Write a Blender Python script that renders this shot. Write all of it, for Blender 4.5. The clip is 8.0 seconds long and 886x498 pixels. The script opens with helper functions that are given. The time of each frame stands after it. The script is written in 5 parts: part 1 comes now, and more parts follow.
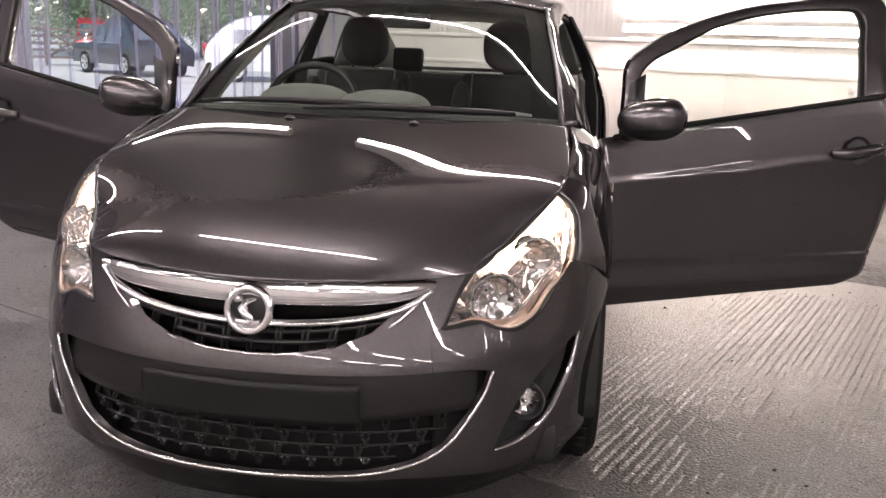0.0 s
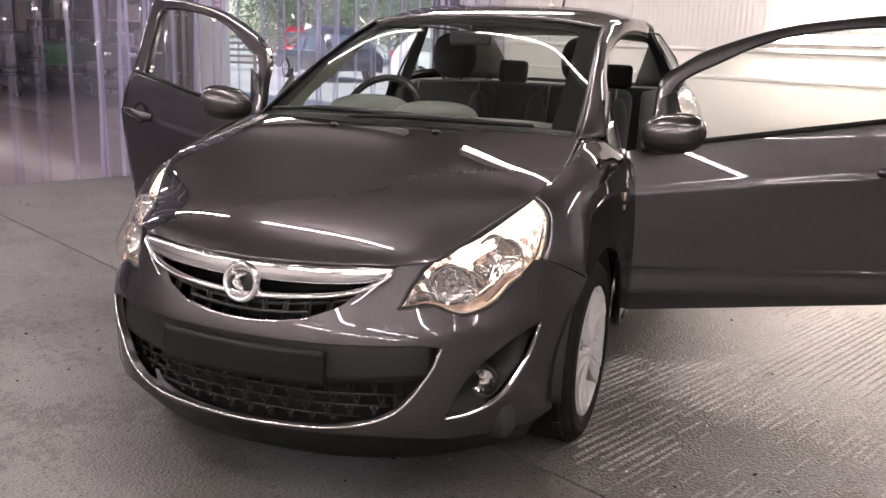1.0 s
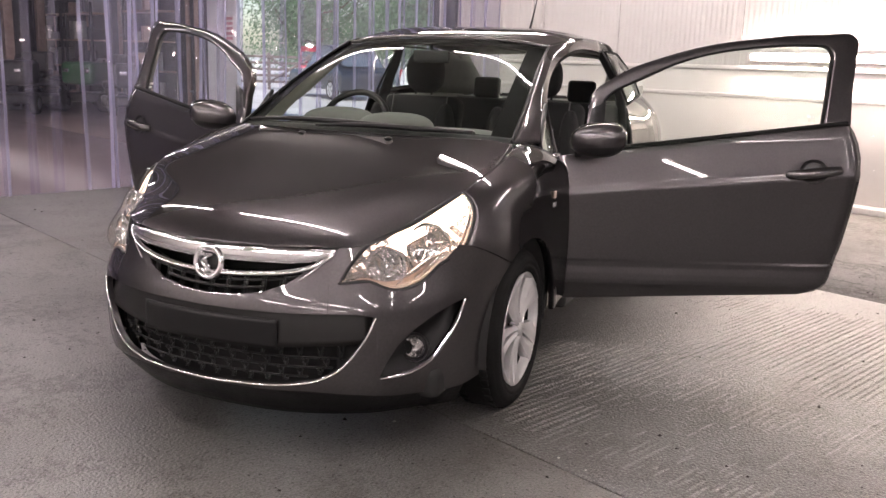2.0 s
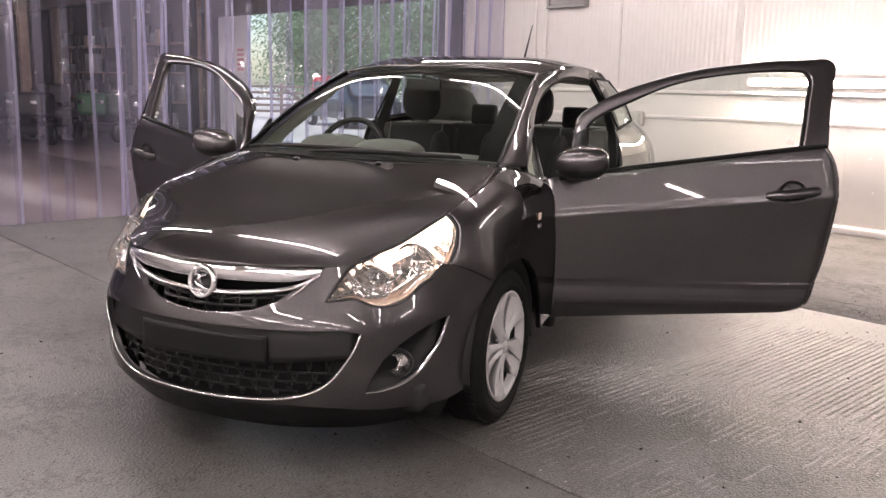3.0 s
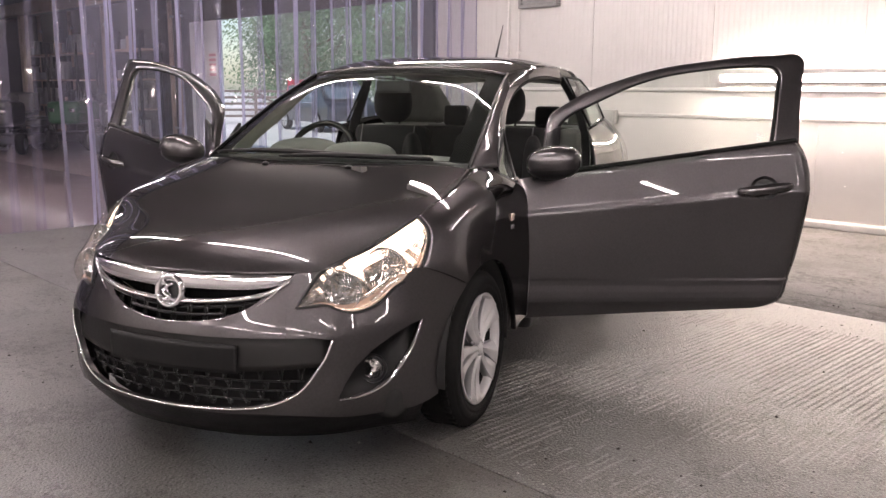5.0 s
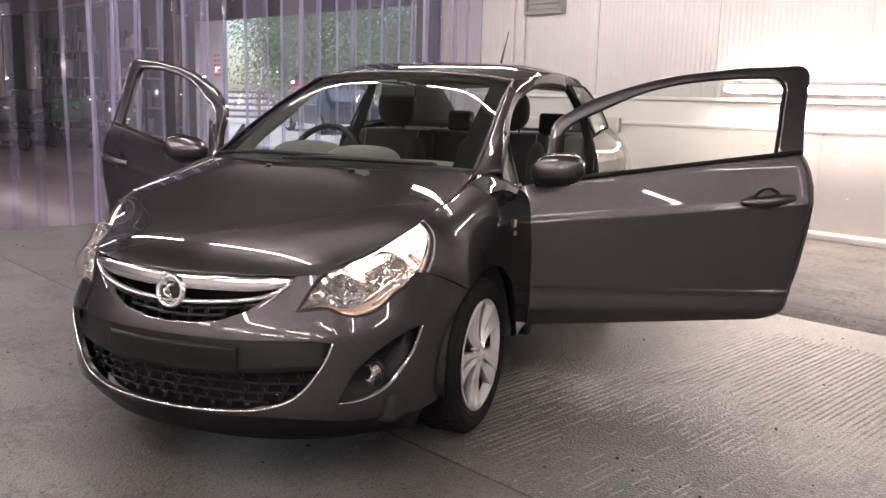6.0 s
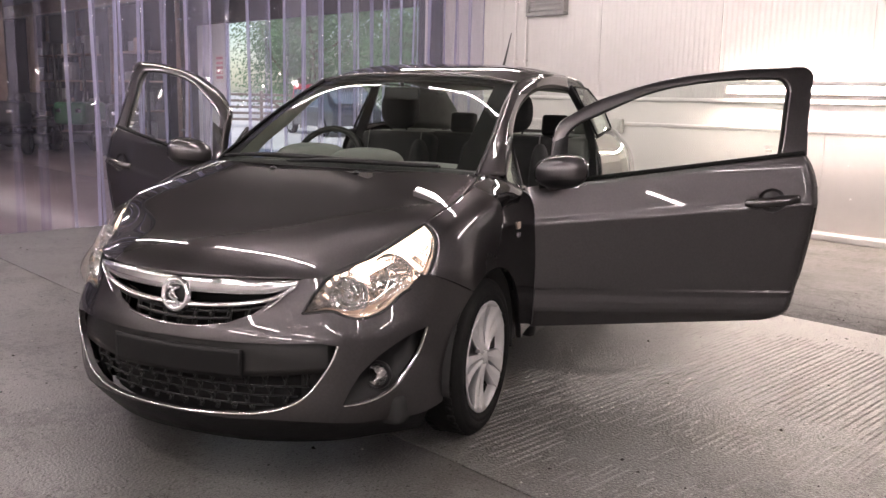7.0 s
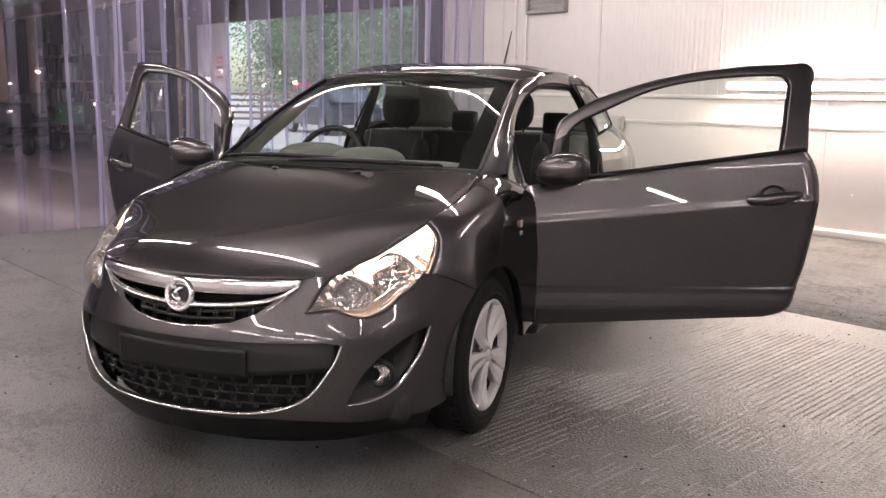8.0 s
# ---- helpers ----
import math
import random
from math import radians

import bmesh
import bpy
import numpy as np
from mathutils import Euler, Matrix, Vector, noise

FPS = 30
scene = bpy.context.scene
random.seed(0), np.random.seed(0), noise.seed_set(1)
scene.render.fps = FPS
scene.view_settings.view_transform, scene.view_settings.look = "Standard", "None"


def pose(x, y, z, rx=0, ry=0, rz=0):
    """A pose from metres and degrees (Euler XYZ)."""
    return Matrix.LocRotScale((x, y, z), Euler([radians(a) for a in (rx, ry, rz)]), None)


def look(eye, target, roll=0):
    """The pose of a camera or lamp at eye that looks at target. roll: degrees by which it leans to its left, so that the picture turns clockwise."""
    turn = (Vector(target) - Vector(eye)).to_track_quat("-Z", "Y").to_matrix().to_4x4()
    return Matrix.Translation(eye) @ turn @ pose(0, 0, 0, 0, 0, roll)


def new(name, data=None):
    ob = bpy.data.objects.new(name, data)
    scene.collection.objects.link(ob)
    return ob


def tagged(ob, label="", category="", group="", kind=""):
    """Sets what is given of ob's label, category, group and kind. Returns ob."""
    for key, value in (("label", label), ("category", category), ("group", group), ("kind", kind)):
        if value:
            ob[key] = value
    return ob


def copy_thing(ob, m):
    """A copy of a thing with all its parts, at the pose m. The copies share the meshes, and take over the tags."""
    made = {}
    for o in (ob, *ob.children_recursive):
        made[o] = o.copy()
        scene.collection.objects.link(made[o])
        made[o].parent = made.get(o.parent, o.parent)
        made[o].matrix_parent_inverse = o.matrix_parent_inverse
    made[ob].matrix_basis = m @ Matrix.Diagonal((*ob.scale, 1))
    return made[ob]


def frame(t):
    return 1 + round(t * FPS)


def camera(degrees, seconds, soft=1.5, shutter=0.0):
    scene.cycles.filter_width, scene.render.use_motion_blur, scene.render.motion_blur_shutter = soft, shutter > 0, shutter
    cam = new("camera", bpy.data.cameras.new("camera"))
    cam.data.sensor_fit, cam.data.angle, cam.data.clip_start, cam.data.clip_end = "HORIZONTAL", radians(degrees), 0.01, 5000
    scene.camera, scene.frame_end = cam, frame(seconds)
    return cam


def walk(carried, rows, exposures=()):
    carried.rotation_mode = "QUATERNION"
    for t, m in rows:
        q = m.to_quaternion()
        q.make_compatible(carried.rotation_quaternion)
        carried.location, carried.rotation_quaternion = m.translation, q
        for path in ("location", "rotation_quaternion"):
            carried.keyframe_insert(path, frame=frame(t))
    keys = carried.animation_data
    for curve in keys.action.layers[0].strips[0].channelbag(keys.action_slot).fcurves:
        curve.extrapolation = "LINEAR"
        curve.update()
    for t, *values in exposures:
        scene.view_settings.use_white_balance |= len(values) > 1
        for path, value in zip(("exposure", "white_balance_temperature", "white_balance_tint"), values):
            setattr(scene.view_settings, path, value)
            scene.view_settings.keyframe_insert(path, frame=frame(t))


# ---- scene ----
cam = camera(53.87, 8.0)
# seconds, x, y, z, yaw, pitch, roll; the world's zero lies under the middle of the car's front axle, which faces -y
PATH = [
    (0.0, 0.7004, -2.6083, 1.2417, 8.8715, -13.4328, -1.9081),
    (0.5, 1.0407, -2.6306, 1.2675, 17.0113, -13.2782, -2.2642),
    (1.0, 1.3373, -2.7583, 1.2996, 21.6799, -13.4447, -1.9866),
    (1.5, 1.5707, -2.9426, 1.3049, 22.5298, -13.1429, -1.8803),
    (3.0, 1.8881, -3.143, 1.3053, 23.6242, -10.5137, -1.303),
    (3.5, 1.8862, -3.1368, 1.3042, 23.0638, -10.2303, -0.2255),
    (4.0, 1.897, -3.1263, 1.3057, 22.518, -10.3915, 0.1901),
    (4.5, 1.9025, -3.112, 1.305, 22.1181, -10.4685, 0.236),
    (6.0, 1.8911, -3.0984, 1.3064, 22.2802, -10.0995, -1.4066),
    (6.5, 1.8873, -3.099, 1.3085, 22.3905, -10.0953, -1.2856),
    (7.0, 1.8853, -3.1044, 1.309, 22.3946, -9.9998, -1.1742),
    (7.5, 1.8833, -3.1097, 1.3095, 22.3988, -9.9043, -1.0627),
    (8.0, 1.8821, -3.1109, 1.3129, 22.3917, -10.1358, -0.8005),
]
walk(cam, [(t, pose(x, y, z, 90 + pitch, roll, yaw)) for t, x, y, z, yaw, pitch, roll in PATH], exposures=[(0.0, 0.10), (1.0, 0.16), (1.5, 0.13), (3.0, 0.04), (8.0, 0.0)])

# ---- world, sun and lamps ----
ROOM = pose(2.07, 6.23, 0, 0, 0, -24)      # room: x along the white wall, y out through it


def room(x, y, z=0.0):
    return ROOM @ Vector((x, y, z))


world = bpy.data.worlds.new("world")
scene.world = world
world.use_nodes = True
wn = world.node_tree
sky = wn.nodes.new("ShaderNodeTexSky")
sky.sky_type, sky.sun_disc, sky.sun_elevation, sky.sun_rotation = "NISHITA", False, radians(38), radians(155)
wn.nodes["Background"].inputs["Strength"].default_value = 0.15
wn.links.new(sky.outputs[0], wn.nodes["Background"].inputs[0])
sun = new("sun", bpy.data.lights.new("sun", "SUN"))
sun.data.energy, sun.data.angle, sun.data.color = 5.0, radians(3), (1.0, 0.95, 0.88)
sun.matrix_world = look((6, -12, 32), (-12, 24, 0))
TUBE_POWER = 132.0
TUBE_COLOUR = (1.0, 0.872, 0.862)


# ---- materials ----
def node(nt, kind, **values):
    n = nt.nodes.new(kind)
    for key, value in values.items():
        n.inputs[key.replace("_", " ")].default_value = value
    return n


def material(name, colour, rough=0.5, metal=0.0, coat=0.0, coat_rough=0.05, shine=0.5, spots=0.0, scale=20.0, bump=0.0, bump_scale=60.0, rough_spread=0.0, second=None):
    """A principled surface whose colour and gloss wander at two scales."""
    m = bpy.data.materials.new(name)
    m.use_nodes = True
    nt = m.node_tree
    b = nt.nodes["Principled BSDF"]
    b.inputs["Base Color"].default_value = (*colour, 1)
    b.inputs["Roughness"].default_value, b.inputs["Metallic"].default_value = rough, metal
    b.inputs["Specular IOR Level"].default_value = shine
    b.inputs["Coat Weight"].default_value, b.inputs["Coat Roughness"].default_value = coat, coat_rough
    pos = nt.nodes.new("ShaderNodeTexCoord").outputs["Object"]
    if spots or rough_spread:
        fine = node(nt, "ShaderNodeTexNoise", Scale=scale, Detail=8.0, Roughness=0.65)
        broad = node(nt, "ShaderNodeTexNoise", Scale=scale * 0.13, Detail=3.0)
        for n in (fine, broad):
            nt.links.new(pos, n.inputs["Vector"])
        mean = nt.nodes.new("ShaderNodeMath")
        mean.operation = "ADD"
        nt.links.new(fine.outputs[0], mean.inputs[0])
        nt.links.new(broad.outputs[0], mean.inputs[1])
        if spots:
            ramp = nt.nodes.new("ShaderNodeMapRange")
            ramp.inputs[1].default_value, ramp.inputs[2].default_value = 0.7, 1.3
            nt.links.new(mean.outputs[0], ramp.inputs[0])
            mix = nt.nodes.new("ShaderNodeMix")
            mix.data_type = "RGBA"
            mix.inputs[6].default_value = (*[c * (1 - spots) for c in colour], 1)
            mix.inputs[7].default_value = (*(second or [min(1, c * (1 + spots)) for c in colour]), 1)
            nt.links.new(ramp.outputs[0], mix.inputs[0])
            nt.links.new(mix.outputs[2], b.inputs["Base Color"])
        if rough_spread:
            rr = nt.nodes.new("ShaderNodeMapRange")
            rr.inputs[1].default_value, rr.inputs[2].default_value = 0.7, 1.3
            rr.inputs[3].default_value, rr.inputs[4].default_value = max(0, rough - rough_spread), min(1, rough + rough_spread)
            nt.links.new(mean.outputs[0], rr.inputs[0])
            nt.links.new(rr.outputs[0], b.inputs["Roughness"])
    if bump:
        bn = node(nt, "ShaderNodeTexNoise", Scale=bump_scale, Detail=6.0, Roughness=0.6)
        nt.links.new(pos, bn.inputs["Vector"])
        bb = node(nt, "ShaderNodeBump", Strength=bump, Distance=0.01)
        nt.links.new(bn.outputs[0], bb.inputs["Height"])
        nt.links.new(bb.outputs[0], b.inputs["Normal"])
    return m


def glass(name, tint, gloss=0.02, ior=1.5, haze=0.0):
    """A clear pane: tinted see-through, with a gloss that grows at a slant."""
    m = bpy.data.materials.new(name)
    m.use_nodes = True
    nt = m.node_tree
    nt.nodes.remove(nt.nodes["Principled BSDF"])
    clear = nt.nodes.new("ShaderNodeBsdfTransparent")
    clear.inputs[0].default_value = (*tint, 1)
    shine = nt.nodes.new("ShaderNodeBsdfGlossy")
    shine.inputs["Roughness"].default_value = gloss
    slant = node(nt, "ShaderNodeLayerWeight", Blend=0.5)
    steep = nt.nodes.new("ShaderNodeMath")
    steep.operation, steep.inputs[1].default_value = "POWER", 5.0
    nt.links.new(slant.outputs["Facing"], steep.inputs[0])
    fres = nt.nodes.new("ShaderNodeMath")
    fres.operation, fres.inputs[1].default_value, fres.inputs[2].default_value = "MULTIPLY_ADD", 0.65, 0.95 * ((ior - 1) / (ior + 1)) ** 2
    nt.links.new(steep.outputs[0], fres.inputs[0])
    mix = nt.nodes.new("ShaderNodeMixShader")
    nt.links.new(fres.outputs[0], mix.inputs[0])
    nt.links.new(clear.outputs[0], mix.inputs[1])
    nt.links.new(shine.outputs[0], mix.inputs[2])
    last = mix
    if haze:
        front = nt.nodes.new("ShaderNodeBsdfDiffuse")
        through_it = nt.nodes.new("ShaderNodeBsdfTranslucent")
        for n in (front, through_it):
            n.inputs[0].default_value = (0.66, 0.65, 0.86, 1)
        film = nt.nodes.new("ShaderNodeMixShader")
        film.inputs[0].default_value = 0.72
        nt.links.new(front.outputs[0], film.inputs[1])
        nt.links.new(through_it.outputs[0], film.inputs[2])
        last = nt.nodes.new("ShaderNodeMixShader")
        some = nt.nodes.new("ShaderNodeObjectInfo")
        spread = nt.nodes.new("ShaderNodeMapRange")
        spread.inputs[3].default_value, spread.inputs[4].default_value = haze * 0.25, haze * 2.2
        nt.links.new(some.outputs["Random"], spread.inputs[0])
        nt.links.new(spread.outputs[0], last.inputs[0])
        nt.links.new(mix.outputs[0], last.inputs[1])
        nt.links.new(film.outputs[0], last.inputs[2])
    nt.links.new(last.outputs[0], nt.nodes["Material Output"].inputs[0])
    return m


def glow(name, colour, strength):
    m = bpy.data.materials.new(name)
    m.use_nodes = True
    b = m.node_tree.nodes["Principled BSDF"]
    b.inputs["Base Color"].default_value = (*colour, 1)
    b.inputs["Emission Color"].default_value = (*colour, 1)
    b.inputs["Emission Strength"].default_value = strength
    return m


PAINT = material("grey_metallic_paint", (0.077, 0.0722, 0.0748), 0.34, 0.94, 1.0, 0.012, shine=0.3, spots=0.10, scale=900.0)
PAINT.node_tree.nodes["Principled BSDF"].inputs["Specular Tint"].default_value = (0.12, 0.11, 0.11, 1)
PLASTIC = material("black_plastic", (0.006, 0.006, 0.0065), 0.45, shine=0.25, bump=0.12, bump_scale=900, rough_spread=0.08, scale=60)
GREYPLASTIC = material("dark_grey_plastic", (0.008, 0.0075, 0.0075), 0.4, shine=0.3, spots=0.15, scale=80, bump=0.08, bump_scale=900)
SATIN = material("satin_black_plastic", (0.009, 0.009, 0.0095), 0.33, shine=0.4, spots=0.2, scale=30)
RUBBER = material("tyre_rubber", (0.008, 0.008, 0.008), 0.75, shine=0.15, spots=0.25, scale=40, bump=0.2, bump_scale=200)
CHROME = material("chrome", (0.86, 0.86, 0.88), 0.06, 1.0, spots=0.03, scale=40)
ALLOY = material("silver_alloy", (0.74, 0.73, 0.735), 0.38, 0.6, 0.3, 0.1, spots=0.05, scale=200)
GLASS = glass("car_glass", (0.88, 0.93, 0.89), ior=1.55)
LENS = glass("headlight_lens", (0.96, 0.96, 0.95), 0.01)
CLOTH = material("black_seat_cloth", (0.007, 0.007, 0.0075), 0.85, spots=0.35, scale=220, bump=0.25, bump_scale=500)
DASH = material("grey_dashboard_plastic", (0.085, 0.088, 0.080), 0.55, spots=0.1, scale=200, bump=0.12, bump_scale=800)
LINING = material("grey_green_pillar_lining", (0.36, 0.37, 0.32), 0.9, spots=0.08, scale=150)
HEADLINING = material("grey_roof_lining", (0.15, 0.152, 0.14), 0.95, spots=0.08, scale=150)
DARK = material("dark_underside", (0.010, 0.010, 0.010), 0.8, spots=0.3, scale=30)
PRINT = material("black_printed_border", (0.003, 0.003, 0.003), 0.7, shine=0.05, spots=0.2, scale=60)
STEEL = material("dull_steel", (0.35, 0.35, 0.36), 0.38, 0.9, spots=0.15, scale=40)
BRIGHT = material("satin_chrome", (0.90, 0.88, 0.88), 0.22, 1.0, spots=0.02, scale=40)
REFLECTOR = material("lamp_reflector", (0.88, 0.86, 0.86), 0.17, 0.92, spots=0.02, scale=60)
BOWL = material("bright_reflector_bowl", (0.92, 0.91, 0.92), 0.13, 1.0, spots=0.02, scale=60)
# tint of the amber parts; on the edging it paints the lamp's peach fringe
AMBER_CHROME = material("amber_tinted_reflector", (0.92, 0.74, 0.62), 0.25, 0.6, spots=0.03, scale=60)
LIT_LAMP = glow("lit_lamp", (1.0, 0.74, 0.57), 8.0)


# ---- mesh tools ----
def spline(points, n, ends=None):
    """n places on a smooth curve through points, spaced by chord."""
    p = np.array(points, float)
    k = len(p)
    t = np.concatenate([[0], np.cumsum(np.maximum(np.linalg.norm(np.diff(p, axis=0), axis=1), 1e-6))])
    t /= t[-1]
    return spline_at(t, p, np.linspace(0, 1, n))


def spline_at(t, p, q):
    """Natural cubic through the values p at the knots t, read at q."""
    t, p, q = np.array(t, float), np.array(p, float), np.array(q, float)
    k = len(t)
    flat = p.reshape(k, -1)
    h = np.diff(t)
    if k == 2:
        m = np.zeros_like(flat)
    else:
        a = np.zeros((k, k))
        r = np.zeros_like(flat)
        a[0, 0] = a[-1, -1] = 1
        for i in range(1, k - 1):
            a[i, i - 1], a[i, i], a[i, i + 1] = h[i - 1], 2 * (h[i - 1] + h[i]), h[i]
            r[i] = 6 * ((flat[i + 1] - flat[i]) / h[i] - (flat[i] - flat[i - 1]) / h[i - 1])
        m = np.linalg.solve(a, r)
    i = np.clip(np.searchsorted(t, q, side="right") - 1, 0, k - 2)
    d, g = h[i][:, None], (q - t[i])[:, None]
    e = d - g
    out = (m[i] * e ** 3 + m[i + 1] * g ** 3) / (6 * d) + (flat[i] / d - m[i] * d / 6) * e + (flat[i + 1] / d - m[i + 1] * d / 6) * g
    return out.reshape(len(q), *p.shape[1:])


def patch(rows, nu, nv):
    """A smooth net of nu x nv places through rows of control places."""
    across = [spline(r, nv) for r in rows]
    net = np.array(across)
    t = np.concatenate([[0], np.cumsum(np.linalg.norm(np.diff(net, axis=0), axis=2).mean(axis=1))])
    return spline_at(t / t[-1], net, np.linspace(0, 1, nu))


def net_mesh(net, bm=None, away=None, loop=False):
    """Faces over a net of places; away: a place that the faces turn their backs on."""
    bm = bm or bmesh.new()
    nu, nv = len(net), len(net[0])
    vs = [[bm.verts.new(p) for p in row] for row in net]
    faces = []
    for i in range(nu - 1):
        for j in range(nv if loop else nv - 1):
            q = [vs[i][j], vs[i + 1][j], vs[i + 1][(j + 1) % nv], vs[i][(j + 1) % nv]]
            if len({tuple(round(c, 6) for c in v.co) for v in q}) < 3:
                continue
            f = bm.faces.new(q)
            f.smooth = True
            faces.append(f)
    if away is not None and faces:
        bm.normal_update()
        a = Vector(away)
        if sum(f.normal.dot(f.calc_center_median() - a) * f.calc_area() for f in faces) < 0:
            bmesh.ops.reverse_faces(bm, faces=faces)
    return bm


def creased(bm, angle=0.6):
    """Keeps the sharp folds of a sheet sharp."""
    bm.normal_update()
    for e in bm.edges:
        if len(e.link_faces) == 2 and e.calc_face_angle() > angle:
            e.smooth = False
    return bm


def mirrored(net):
    n = np.array(net, float).copy()
    n[..., 0] *= -1
    return n


def tube(points, radius, sides=8, bm=None, flat=1.0, n=None, closed=False, up=(0, 0, 1)):
    """A rod along a curve; flat: its height over its width; radius may taper as a list."""
    p = np.array(points, float) if n is None else spline(points, n)
    k = len(p)
    rad = np.interp(np.linspace(0, 1, k), np.linspace(0, 1, len(radius)), radius) if hasattr(radius, "__len__") else np.full(k, radius)
    net = []
    for i in range(k):
        d = p[(i + 1) % k] - p[i - 1] if closed else p[min(i + 1, k - 1)] - p[max(i - 1, 0)]
        d = Vector(d).normalized()
        s = d.cross(Vector(up))
        s = s.normalized() if s.length > 1e-4 else d.orthogonal().normalized()
        w = s.cross(d)
        net.append([tuple(Vector(p[i]) + float(rad[i]) * (math.cos(a) * s + flat * math.sin(a) * w)) for a in (2 * math.pi * j / sides for j in range(sides))])
    if closed:
        net.append(net[0])
    bm = bm or bmesh.new()
    before = set(bm.faces)
    net_mesh(net, bm, loop=True)
    if not closed:
        bm.verts.ensure_lookup_table()
        base = len(bm.verts) - k * sides
        for ring in (base, base + (k - 1) * sides):
            bm.faces.new([bm.verts[ring + j] for j in range(sides)])
    mine = [f for f in bm.faces if f not in before]
    bmesh.ops.recalc_face_normals(bm, faces=mine)
    return bm


def box(x0, x1, y0, y1, z0, z1, bevel=0.0, bm=None, m=None, segments=2):
    """A box, its edges rounded by bevel."""
    b = bmesh.new()
    bmesh.ops.create_cube(b, size=1)
    for v in b.verts:
        v.co = ((x0 + x1) / 2 + v.co.x * (x1 - x0), (y0 + y1) / 2 + v.co.y * (y1 - y0), (z0 + z1) / 2 + v.co.z * (z1 - z0))
    if bevel:
        bmesh.ops.bevel(b, geom=b.edges[:], offset=bevel, segments=segments, affect="EDGES", profile=0.6)
        for f in b.faces:
            f.smooth = True
    if m is not None:
        b.transform(m)
    if bm is None:
        return b
    me = bpy.data.meshes.new("joined")
    b.to_mesh(me)
    b.free()
    bm.from_mesh(me)
    bpy.data.meshes.remove(me)
    return bm


def lathe(profile, n=32, bm=None, m=None):
    """A turned form about z: profile of (radius, height)."""
    net = [[(r * math.cos(2 * math.pi * j / n), r * math.sin(2 * math.pi * j / n), z) for j in range(n)] for r, z in profile]
    if m is not None:
        net = [[tuple(m @ Vector(p)) for p in row] for row in net]
    bm = bm or bmesh.new()
    before = set(bm.faces)
    net_mesh(net, bm, loop=True)
    bmesh.ops.recalc_face_normals(bm, faces=[f for f in bm.faces if f not in before])
    return bm


def link(name, bm, mat):
    me = bpy.data.meshes.new(name)
    bm.to_mesh(me)
    bm.free()
    me.materials.append(mat)
    return new(name, me)


def part(name, bm, mat, parent, label="", solid=0.0):
    """One mesh under a thing or a part; solid: sheet thickness laid inwards."""
    ob = link(name, bm, mat)
    ob.parent = parent
    ob.matrix_parent_inverse = parent.matrix_world.inverted()
    if solid:
        s = ob.modifiers.new("sheet", "SOLIDIFY")
        s.thickness, s.offset = solid, -1
    return tagged(ob, label)


def thing(name, label, category, m=None, group="", kind=""):
    ob = new(name)
    if m is not None:
        ob.matrix_world = m
    bpy.context.view_layer.update()
    return tagged(ob, label, category, group, kind)


def setting(name, bm, mat, label="", m=None):
    ob = link(name, bm, mat)
    if m is not None:
        ob.matrix_world = m
    return tagged(ob, label, "", "", "structure")


# ---- the room ----


